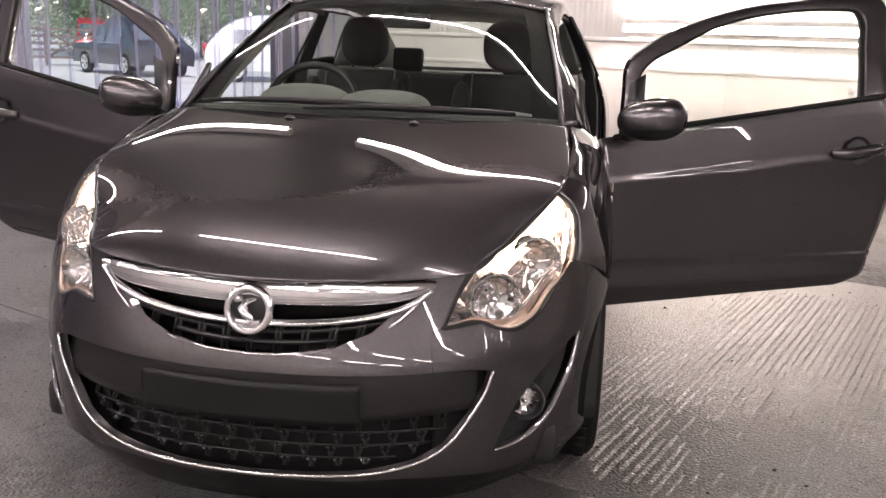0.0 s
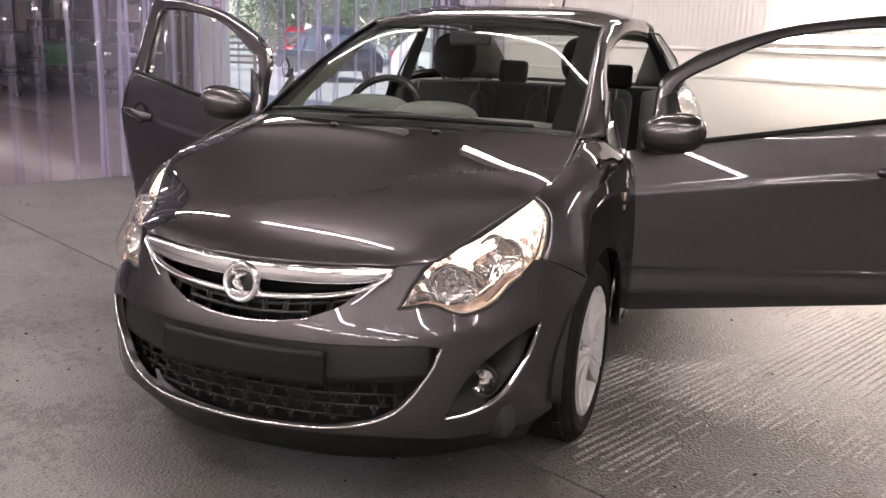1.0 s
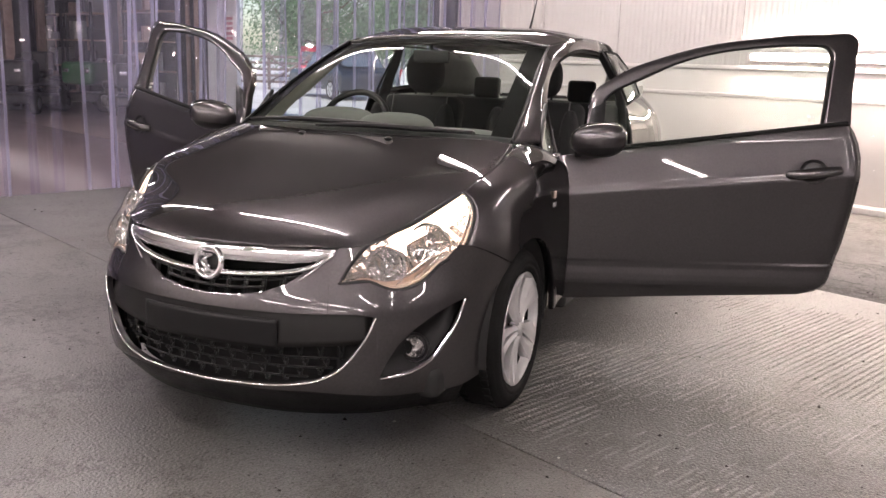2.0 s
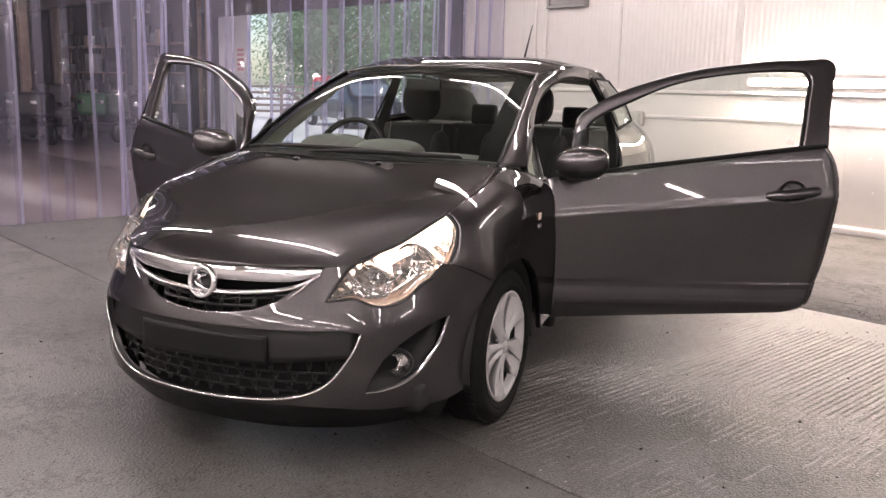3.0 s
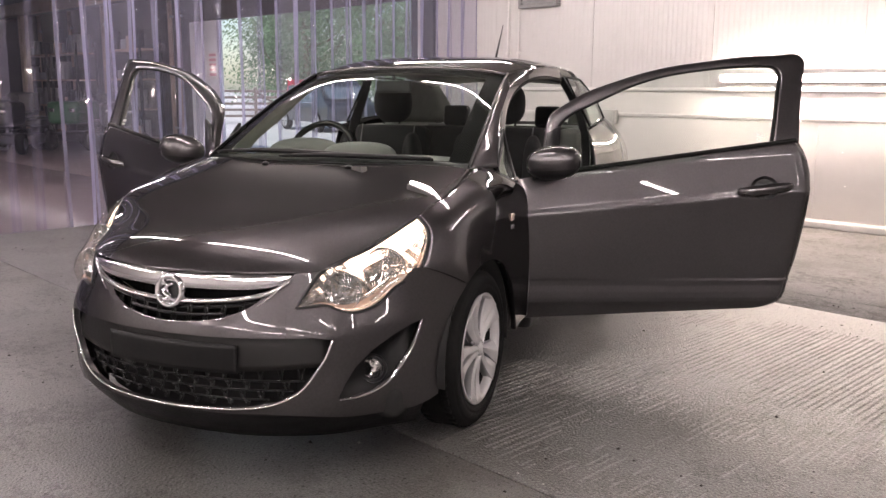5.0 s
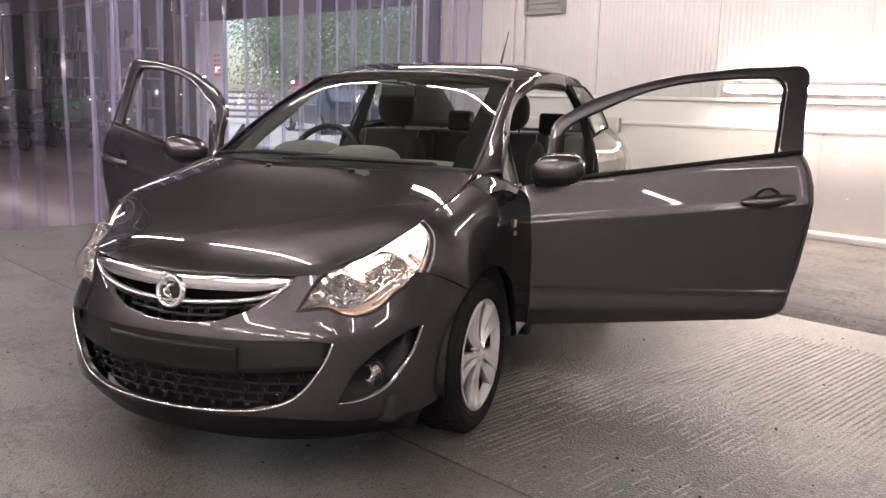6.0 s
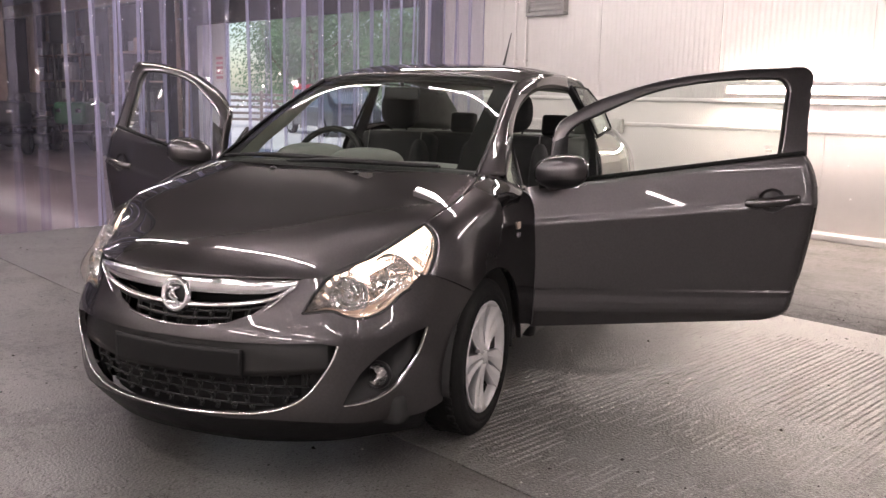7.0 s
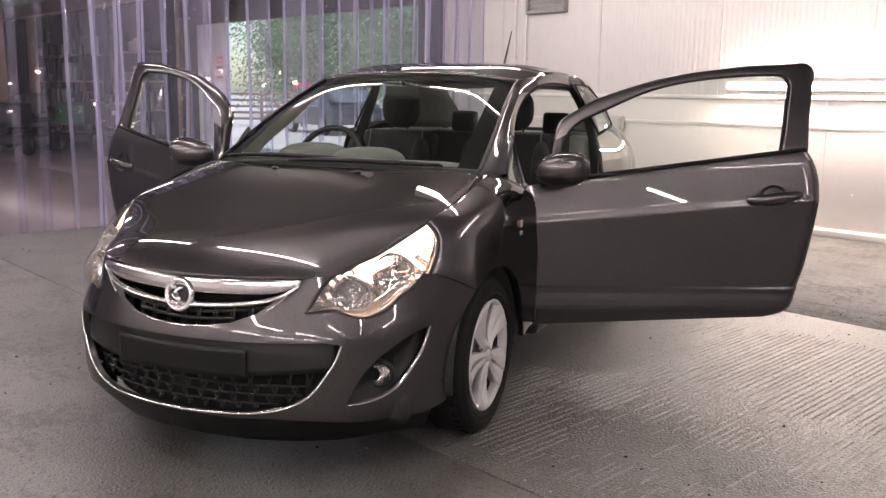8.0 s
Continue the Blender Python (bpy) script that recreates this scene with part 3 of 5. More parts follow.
BEAK_X = [0, .2, .4, .5, .545]
BEAK_Z = [.508, .509, .510, .510, .500]
LOW_X = [0, .15, .28, .386, .45, .503, .530, .545]
LOW_Z = [.256, .260, .268, .290, .326, .398, .452, .500]
FOG_X = [.556, .575, .60, .64, .68, .72, .744]
FOG_T = [.292, .345, .40, .452, .488, .514, .524]
FOG_B = [.290, .290, .293, .305, .342, .425, .520]


def rise(x, xs, zs):
    return float(np.interp(x, xs, zs))


ARCH_X = float(np.interp(-ARCH, plan[100:, 1], plan[100:, 0]))
xs_cols = sorted(set(list(np.linspace(0, .822, 84)) + TOP_X + LOW_X + FOG_X + [ARCH_X, ARCH_X + 0.0005] + list(np.linspace(ARCH_X, .822, 20))))


def chin(x):
    return rise(x, [0, .2, .35, .5, .6, .72], [.246, .246, .250, .238, .222, .212])


def bumper_side(sign):
    bm = bmesh.new()
    upper, lower, far = [], [], []
    for x in xs_cols:
        s = s_of(x)
        t, l = rise(x, TOP_X, TOP_Z), chin(x) + 0.022 * max(0.0, (x - 0.725) / 0.05) ** 2
        y = float(np.interp(x, plan[:, 0], plan[:, 1]))
        if x > ARCH_X:
            l = min(t - 0.004, AX + math.sqrt(max(0.0, ARCH ** 2 - y * y)))
        tip = x >= .545
        b = rise(x, BEAK_X, BEAK_Z) if not tip else None
        i = rise(x, LOW_X, LOW_Z) if not tip else None
        if not tip:
            cols = [(t, b, 12), (i, l, 12)]
        else:
            f0 = rise(x, FOG_X, FOG_T) if FOG_X[0] <= x <= FOG_X[-1] else None
            split = min(t - 0.002, max(l + 0.001, rise(x, [.545, .556, .744, .82], [.50, .291, .522, .522])))
            cols = [(t, f0, 12), (rise(x, FOG_X, FOG_B), l, 12)] if f0 else [(t, split, 12), (split, l, 12)]
        shut = tip and not f0
        for store, (a, c, n) in zip((upper, lower), cols):
            run = [np.array(bumper_at(s, a + (c - a) * k / n, 0.008 * max(0.0, 1 - (t - a - (c - a) * k / n) / 0.04) if x > .705 else 0.0)) for k in range(n + 1)]
            # turned-in edges
            first = np.array(bumper_at(s, a, 0.0 if shut and store is lower else (0.02 if x < .63 else 0.0095)))
            last = np.array(bumper_at(s, c, 0.0 if shut and store is upper else (0.012 if x > ARCH_X else 0.03)))
            store.append([first] + run + [last])
    cut = xs_cols.index(.4165)
    for store in (upper[:cut], upper[cut:], lower):
        n = np.array(store)
        if sign < 0:
            n = mirrored(n)
        net_mesh(n, bm, away=MID)
    # the web that rises between the grille and the headlight
    edge = spline([(.428, -.728, .600), (.452, -.690, .662), (.480, -.640, .712)], 60)
    beak = rise(.416, BEAK_X, BEAK_Z)
    web = []
    for z in [.712] + [q for q in (.708 + (beak - .708) * k / 12 for k in range(13)) if q > .601] + [.600]:
        a = np.array(bumper_at(s_of(.416), min(z, .708)))
        q = np.array([np.interp(z, edge[:, 2], edge[:, k]) for k in range(3)]) - np.array([.002, 0, 0])
        web.append([a * (1 - t) + q * t + np.array([.35, -.8, .2]) * .006 * math.sin(math.pi * t) for t in np.linspace(0, 1, 7)] + [q + np.array([0, .02, 0])])
    web = np.array([web[0] + np.array([0, .03, -.004])] + web)
    net_mesh(mirrored(web) if sign < 0 else web, bm, away=MID)
    return bm


def bumper_normal(co):
    """The smooth slope of the bumper's skin at a place on it."""
    gap = (plan[:, 0] - abs(co[0])) ** 2 + (plan[:, 1] - co[1]) ** 2
    u = float(np.argmin(gap)) / 199
    du, dz = .02, .014

    def at(q, z):
        p = bumper_at(abs(q), z)
        return np.array([-p[0] if q < 0 else p[0], p[1], p[2]])
    z = min(co[2], .565)
    n = np.cross(at(min(u + du, 1), z) - at(u - du, z), at(u, z + dz) - at(u, z - dz))
    n = n / np.linalg.norm(n)
    n = -n if n[1] > 0 else n
    return (-n[0], n[1], n[2]) if co[0] < 0 else tuple(n)


bm = bumper_side(1)
me = bpy.data.meshes.new("half")
half = bumper_side(-1)
half.to_mesh(me)
half.free()
bm.from_mesh(me)
bpy.data.meshes.remove(me)
bmesh.ops.remove_doubles(bm, verts=bm.verts[:], dist=0.0004)
bumper = part("front_bumper", bm, PAINT, car)
bumper.data.normals_split_custom_set_from_vertices([bumper_normal(v.co) for v in bumper.data.vertices])


def bumper_strip(name, x0, x1, za, zb, deep_a, deep_b, mat, parent, label="", n=40, rows=6):
    """A piece that follows the bumper's curve across both sides, between two heights given by functions of x."""
    net = []
    for x in np.linspace(x0, x1, n):
        s, sg = s_of(abs(x)), (1 if x >= 0 else -1)
        row = []
        for k in range(rows + 1):
            a = k / rows
            p = bumper_at(s, za(abs(x)) * (1 - a) + zb(abs(x)) * a, deep_a * (1 - a) + deep_b * a)
            row.append((p[0] * sg, p[1], p[2]))
        net.append(row)
    return part(name, net_mesh(net, away=MID), mat, parent, label, solid=0.004)


MESH_TOP = lambda x: 0.386 + 0.022 * (x / 0.5) ** 2
bumper_strip("lower_panel", -.544, .544, lambda x: rise(x, BEAK_X, BEAK_Z) + 0.01, MESH_TOP, 0.038, 0.014, GREYPLASTIC, bumper)
bumper_strip("number_plate_holder", -.262, .262, lambda x: .484, lambda x: .386, 0.008, 0.004, PLASTIC, bumper, "blank black number plate holder")
bumper_strip("backing", -.54, .54, lambda x: .47, lambda x: .20, 0.10, 0.10, DARK, bumper)
bumper_strip("lip", -.752, .752, lambda x: chin(x) + .008 + 0.022 * max(0.0, (x - 0.725) / 0.05) ** 2, lambda x: .135, 0.004, 0.035, PLASTIC, bumper, "black plastic chin under the bumper")
for x0, x1 in ((-.545, -.44), (.44, .545)):
    bumper_strip("backing", x0, x1, lambda x: .50, lambda x: .24, 0.062, 0.062, DARK, bumper, n=8)
# intake lattice: three rows of rounded cells, their uprights set off from row to row
ROWS = [.380, .349, .316, .283, .258]
for z in ROWS[1:-1]:
    edge = float(np.interp(z, LOW_Z, LOW_X)) - 0.004
    bumper_strip("slat", -edge, edge, lambda x, z=z: z + 0.0045, lambda x, z=z: z - 0.0055, 0.040, 0.058, SATIN, bumper, rows=2)
for row, (za, zb) in enumerate(zip(ROWS, ROWS[1:])):
    for k in range(-8, 9):
        x = 0.066 * k + (0.012 if row % 2 else -0.006)
        z1, z0 = MESH_TOP(abs(x)) if row == 0 else za, max(zb, rise(abs(x), LOW_X, LOW_Z) + .002)
        if z1 - z0 < 0.012 or abs(x) > .50:
            continue
        sg = 1 if x >= 0 else -1
        bm = bmesh.new()
        for off in (-.0055, .0055):
            pts = [bumper_at(s_of(abs(x + off * (1.5 - u))), z1 + (z0 - z1) * u, 0.043 + .010 * math.sin(math.pi * u)) for u in (0, .3, .6, 1)]
            tube([(p[0] * sg, p[1], p[2]) for p in pts], 0.0042, 6, bm)
        part("bar", bm, SATIN, bumper)
# chrome line round the intake
xs = [-.545, -.53, -.503, -.45, -.386, -.28, -.15, 0, .15, .28, .386, .45, .503, .53, .545]
line = [bumper_at(s_of(abs(x)), rise(abs(x), LOW_X, LOW_Z), -0.001) for x in xs]
part("chrome_strip", tube([(p[0] * (1 if x >= 0 else -1), p[1], p[2]) for p, x in zip(line, xs)], 0.0042, 8, n=90), BRIGHT, bumper, "thin bright chrome strip")

# fog lamp recesses
for side in (1, -1):
    net = []
    for x in np.linspace(.552, .75, 24):
        a, c = rise(x, FOG_X, FOG_T) + 0.012, rise(x, FOG_X, FOG_B) - 0.012
        net.append([(lambda p: (p[0] * side, p[1], p[2]))(bumper_at(s_of(x), a + (c - a) * k / 6, 0.028 + 0.03 * math.sin(math.pi * k / 6))) for k in range(7)])
    fog = part("fog_lamp_recess", net_mesh(net, away=MID), PLASTIC, bumper, "black plastic fog lamp recess")
    c = bumper_at(s_of(.648), .372, 0.035)
    m = look((c[0] * side, c[1], c[2]), (c[0] * side * 1.25, c[1] - 1, c[2])) @ pose(0, 0, 0, 0, 180, 0)
    part("ring", lathe([(.047, -.02), (.050, .0), (.044, .006), (.038, -.004), (.034, -.02)], 28, m=m), SATIN, fog)
    bm = lathe([(.004, -.020), (.016, -.018), (.028, -.010), (.036, -.001)], 14, m=m)
    for f in bm.faces:
        f.smooth = False
    part("reflector", bm, BOWL, fog, "small faceted reflector")
    part("bulb_cap", lathe([(.0, -.002), (.006, -.003), (.009, -.012), (.009, -.02)], 12, m=m), BRIGHT, fog)
    part("lens", lathe([(.0, .006), (.02, .004), (.036, -.002)], 28, m=m), LENS, fog)
    pts = [bumper_at(s_of(x), z, 0.004) for x, z in zip((.562, .60, .64, .68, .70, .72, .744), (.290, .293, .305, .340, .378, .425, .522))]
    part("chrome_strip", tube([(p[0] * side, p[1], p[2]) for p in pts], [.004, .006, .008, .009, .009, .008, .005], 8, n=40), CHROME, fog, "curved chrome strip")

# grille
grille = part("grille", net_mesh([[(x, -.70 + 0.12 * (x / .4) ** 2, z) for z in np.linspace(.50, .72, 5)] for x in np.linspace(-.41, .41, 21)], away=(0, 0, .6)), DARK, car, "chrome-barred grille over a black mesh")


def grille_y(x, z):
    """Depth of the grille's face."""
    a = abs(x)
    return -.834 + 0.55 * a * a + 0.030 * max(0, (z - .56)) / .16


def grille_bar(za, zb, reach, mat, name, thick, label=""):
    net = []
    for u in np.linspace(-1, 1, 61):
        x = reach * u
        a, c = za(abs(u)), zb(abs(u))
        m = (a + c) / 2
        row = [(x, grille_y(x, m) + 0.03, a), (x, grille_y(x, a) + 0.006, a)]
        row += [(x, grille_y(x, a + (c - a) * t) - thick * math.sin(math.pi * t), a + (c - a) * t) for t in np.linspace(0.04, 0.96, 6)]
        row += [(x, grille_y(x, c) + 0.006, c), (x, grille_y(x, m) + 0.03, c)]
        net.append(row)
    return part(name, net_mesh(net, away=(0, 0, .64)), mat, grille, label)


grille_bar(lambda u: .707 - .004 * u ** 3, lambda u: .653 + .008 * u ** 2 + .034 * u ** 10, .407, CHROME, "upper_bar", 0.004, "broad polished chrome bar")
grille_bar(lambda u: .622 + .036 * u ** 2 + .040 * u ** 8, lambda u: .604 + .036 * u ** 2 + .040 * u ** 8, .404, CHROME, "lower_bar", 0.008, "slim curved chrome bar")
surround = [(x, grille_y(x, rise(abs(x), TOP_X, TOP_Z)) - .004, rise(abs(x), TOP_X, TOP_Z)) for x in (-.404, -.375, -.345, -.286, -.20, -.10, 0, .10, .20, .286, .345, .375, .404)]
part("surround", tube(surround, .0032, 6, n=60), CHROME, grille, "thin chrome line round the grille")
for z in (.586, .562):
    w = .31 if z > .57 else .19
    part("slat", tube([(x, grille_y(x, z) + 0.026, z + .30 * x * x) for x in np.linspace(-w, w, 15)], 0.0055, 6), SATIN, grille)
for k in range(-5, 6):
    x = 0.062 * k
    za, zb = .606 + .22 * x * x, rise(abs(x), TOP_X, TOP_Z) - 0.008
    if za - zb > 0.012:
        bm = bmesh.new()
        for off in (-.006, .006):
            tube([(x + off - .004, grille_y(x, zb) + .024, zb), (x + off + .004, grille_y(x, za) + .022, za)], 0.0042, 6, bm)
        part("bar", bm, SATIN, grille)
m = pose(0, -.822, .641, 90 - 10, 0, 0)
badge = part("badge", lathe([(.036, -.004), (.040, .006), (.046, .011), (.053, .010), (.058, .004), (.060, -.006), (.060, -.03)], 48, m=m), CHROME, grille, "round chrome badge")
part("plate", lathe([(.0, .003), (.03, .002), (.043, -.003)], 32, m=m), SATIN, badge)
part("emblem", tube([tuple(m @ Vector(p)) for p in ((.018, .024, .004), (.002, .020, .008), (-.008, .008, .010), (-.002, -.008, .010), (.010, -.018, .008), (.006, -.034, .004))], [.006, .012, .014, .016, .013, .006], 8, n=24, flat=.6), CHROME, badge)
part("emblem", tube([tuple(m @ Vector(p)) for p in ((-.030, .016, .004), (-.020, .024, .006), (-.012, .020, .004))], [.005, .008, .005], 8, n=10), CHROME, badge)
# headlights
HL_TOP = [(.428, -.728, .600), (.452, -.690, .662), (.480, -.640, .712), (.548, -.502, .756), (.612, -.385, .808), (.662, -.284, .856)]
HL_LOW = [bumper_at(s_of(x), rise(x, TOP_X, TOP_Z) + 0.003, 0.002) for x in (.432, .480, .536, .565, .600, .640, .675, .700)] + [(.712, -.398, .674), (.722, -.338, .745), (.701, -.290, .824), (.664, -.283, .855)]
for side in (1, -1):
    a, b = spline(HL_TOP, 30), spline(HL_LOW, 30)

    def lamp_net(inset, bulge):
        net = []
        for i in range(30):
            row = []
            for t in np.linspace(0, 1, 13):
                p = a[i] * (1 - t) + b[i] * t
                w = np.linalg.norm(a[i] - b[i])
                out = np.array([0.55, -0.75, 0.3])
                p = p + out * (bulge * w * math.sin(math.pi * t) - inset)
                row.append((p[0] * side, p[1], p[2]))
            net.append(row)
        return net
    deep = (0.25 * side, .3, .6)

    def lamp_point(u, t, inset, bulge=0.12):
        f = u * 29
        k = min(int(f), 28)
        p0, p1 = a[k] + (a[k + 1] - a[k]) * (f - k), b[k] + (b[k + 1] - b[k]) * (f - k)
        p = p0 * (1 - t) + p1 * t + np.array([0.55, -0.75, 0.3]) * (bulge * np.linalg.norm(p0 - p1) * math.sin(math.pi * t) - inset)
        return Vector((p[0] * side, p[1], p[2]))
    shell = net_mesh([[tuple(lamp_point(u, t, 0.070 + 0.008 * (k % 2) + 0.006 * math.sin(9 * t), 0.02)) for t in np.linspace(0, 1, 15)] for k, u in enumerate(np.linspace(0, 1, 34))], away=deep)
    for f in shell.faces:
        f.smooth = False
    light = part("headlight", shell, REFLECTOR, car, "clear headlight with its upper lamp lit")
    part("lens", net_mesh(lamp_net(-0.001, 0.28), away=deep), LENS, light)
    rim = [tuple(lamp_point(u, 0, .004)) for u in np.linspace(0, 1, 40)] + [tuple(lamp_point(u, 1, .004)) for u in np.linspace(1, 0, 40)[1:-1]]
    part("seal", tube(rim, .0075, 6, closed=True), SATIN, light, "black seal round the lens")
    # walls of the lamp box
    net = [[tuple(lamp_point(u, t, d)) for d in (.004, .03, .072)] for u, t in [(u, 0.01) for u in np.linspace(0, 1, 30)]]
    part("box_wall", net_mesh(net), REFLECTOR, light)
    net = [[tuple(lamp_point(u, t, d)) for d in (.004, .03, .072)] for u, t in [(u, 0.99) for u in np.linspace(0, 1, 30)]]
    part("box_wall", net_mesh(net), REFLECTOR, light)
    ahead = Vector((0.42 * side, -1, 0.02)).normalized()
    for u, t, r, d in ((.30, .52, .062, .030), (.57, .56, .070, .032)):
        c = lamp_point(u, t, d)
        m = Matrix.Translation(c) @ ahead.to_track_quat("Z", "Y").to_matrix().to_4x4()
        bm = lathe([(.010, -.040), (r * .35, -.036), (r * .62, -.027), (r * .85, -.013), (r, .004), (r * 1.05, .004), (r * 1.10, -.006), (r * 1.12, -.03)], 26, m=m)
        for f in bm.faces:
            f.smooth = False
        part("reflector_bowl", bm, BOWL, light, "faceted chrome reflector bowl")
        part("bulb_cap", lathe([(.0, -.006), (.007, -.008), (.010, -.014), (.009, -.040)], 14, m=m), CHROME, light)
        for k in range(3):
            an = 2 * math.pi * k / 3 + .2
            part("rib", tube([tuple(m @ Vector((q * r * math.cos(an), q * r * math.sin(an), h))) for q, h in ((.32, -.037), (.6, -.026), (.92, -.004))], .003, 5), CHROME, light)
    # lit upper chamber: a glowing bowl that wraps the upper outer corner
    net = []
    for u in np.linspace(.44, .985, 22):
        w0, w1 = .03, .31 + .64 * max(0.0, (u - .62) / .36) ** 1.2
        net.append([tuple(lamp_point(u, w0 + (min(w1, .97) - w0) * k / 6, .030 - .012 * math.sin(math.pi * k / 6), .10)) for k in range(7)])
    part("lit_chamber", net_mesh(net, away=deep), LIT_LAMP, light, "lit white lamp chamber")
    net = []
    for u in np.linspace(.40, .97, 20):
        net.append([tuple(lamp_point(u, .86 + .10 * k / 3, .022, .10)) for k in range(4)])
    part("bezel", net_mesh(net, away=deep), REFLECTOR, light)
    net = []
    for u in np.linspace(.08, .62, 18):
        net.append([tuple(lamp_point(u, .80 + .17 * k / 3, .016 + .01 * math.sin(math.pi * k / 3), .10)) for k in range(4)])
    part("indicator", net_mesh(net, away=deep), AMBER_CHROME, light, "pale amber-tinted reflector strip")
    # bright edging inside the lens, along its inner end and foot, its peach tint painting the lamp's glow, and a slim
    # blade across the bowls
    rim = [tuple(lamp_point(.035, t, .008)) for t in np.linspace(.10, .9, 8)] + [tuple(lamp_point(u, .94, .008)) for u in np.linspace(.05, .80, 24)]
    part("edging", tube(rim, .005, 6), AMBER_CHROME, light, "pale edging inside the lens, tinted for the lamp's glow")
    part("blade", tube([tuple(lamp_point(u, t, .012)) for u, t in ((.30, .80), (.45, .74), (.60, .72), (.74, .80))], [.002, .006, .006, .002], 8, n=20, flat=.5), BRIGHT, light)
    net = [[tuple(lamp_point(u, t, .034 + .012 * k)) for k in range(3)] for u, t in ((.44, .08), (.455, .3), (.46, .5), (.455, .7), (.45, .9))]
    part("divider", net_mesh(net), REFLECTOR, light)

# windscreen, roof, pillars
WS = [
    [(0, .165, 1.000), (.25, .180, .998), (.47, .220, .993), (.648, .285, .984)],
    [(0, .480, 1.185), (.24, .490, 1.182), (.46, .525, 1.170), (.612, .590, 1.148)],
    [(0, .800, 1.338), (.23, .808, 1.334), (.43, .838, 1.318), (.568, .890, 1.290)],
    [(0, 1.010, 1.408), (.22, 1.018, 1.404), (.41, 1.045, 1.390), (.530, 1.090, 1.372)],
]
windscreen = part("windscreen", net_mesh(patch(both(WS), 24, 33), away=MID), GLASS, car, "curved clear windscreen")
ws = patch(both(WS), 40, 121)
for run in (ws[:, :10], ws[:, -10:], ws[-4:], ws[:3]):
    part("black_border", net_mesh([[(p[0], p[1] + .003, p[2] - .005) for p in r] for r in run], away=MID), PRINT, windscreen, "black printed border of the windscreen")
ROOF = [
    [(0, 1.014, 1.416), (.22, 1.022, 1.412), (.41, 1.048, 1.398), (.548, 1.095, 1.376)],
    [(0, 1.35, 1.470), (.25, 1.355, 1.466), (.45, 1.37, 1.450), (.595, 1.40, 1.415)],
    [(0, 1.85, 1.488), (.25, 1.85, 1.484), (.46, 1.85, 1.466), (.605, 1.85, 1.428)],
    [(0, 2.35, 1.462), (.25, 2.35, 1.458), (.45, 2.34, 1.440), (.580, 2.32, 1.405)],
    [(0, 2.70, 1.405), (.24, 2.69, 1.402), (.42, 2.67, 1.388), (.540, 2.63, 1.360)],
]
part("roof", net_mesh(patch(both(ROOF), 40, 33), away=MID), PAINT, car, solid=0.01)
# cowl and wipers
COWL = [
    [(0, .100, .978), (.24, .115, .976), (.47, .150, .974), (.66, .215, .970)],
    [(0, .150, .992), (.25, .165, .990), (.47, .205, .986), (.652, .270, .976)],
    [(0, .205, 1.018), (.25, .220, 1.016), (.47, .258, 1.010), (.645, .320, 1.000)],
]
cowl = part("scuttle", net_mesh(patch(both(COWL), 8, 33), away=MID), PLASTIC, car, "black plastic scuttle below the windscreen", solid=0.006)
for pts in ([(-.56, .225, 1.020), (-.30, .170, 1.036), (-.05, .155, 1.036), (.22, .170, 1.030)], [(-.18, .145, 1.018), (.06, .145, 1.028), (.28, .170, 1.026), (.50, .225, 1.020)]):
    w = part("wiper", tube(pts, [.006, .011, .012, .008], 8, n=20), PLASTIC, car, "black windscreen wiper")
    part("blade", tube([(x, y + .022, z - .004) for x, y, z in pts], .006, 6, n=20), RUBBER, w)
for x in (-.20, .20):
    part("washer_jet", lathe([(.0, .012), (.012, .008), (.018, 0)], 14, m=pose(x, .07, .986, -15, 0, 0)), SATIN, car)

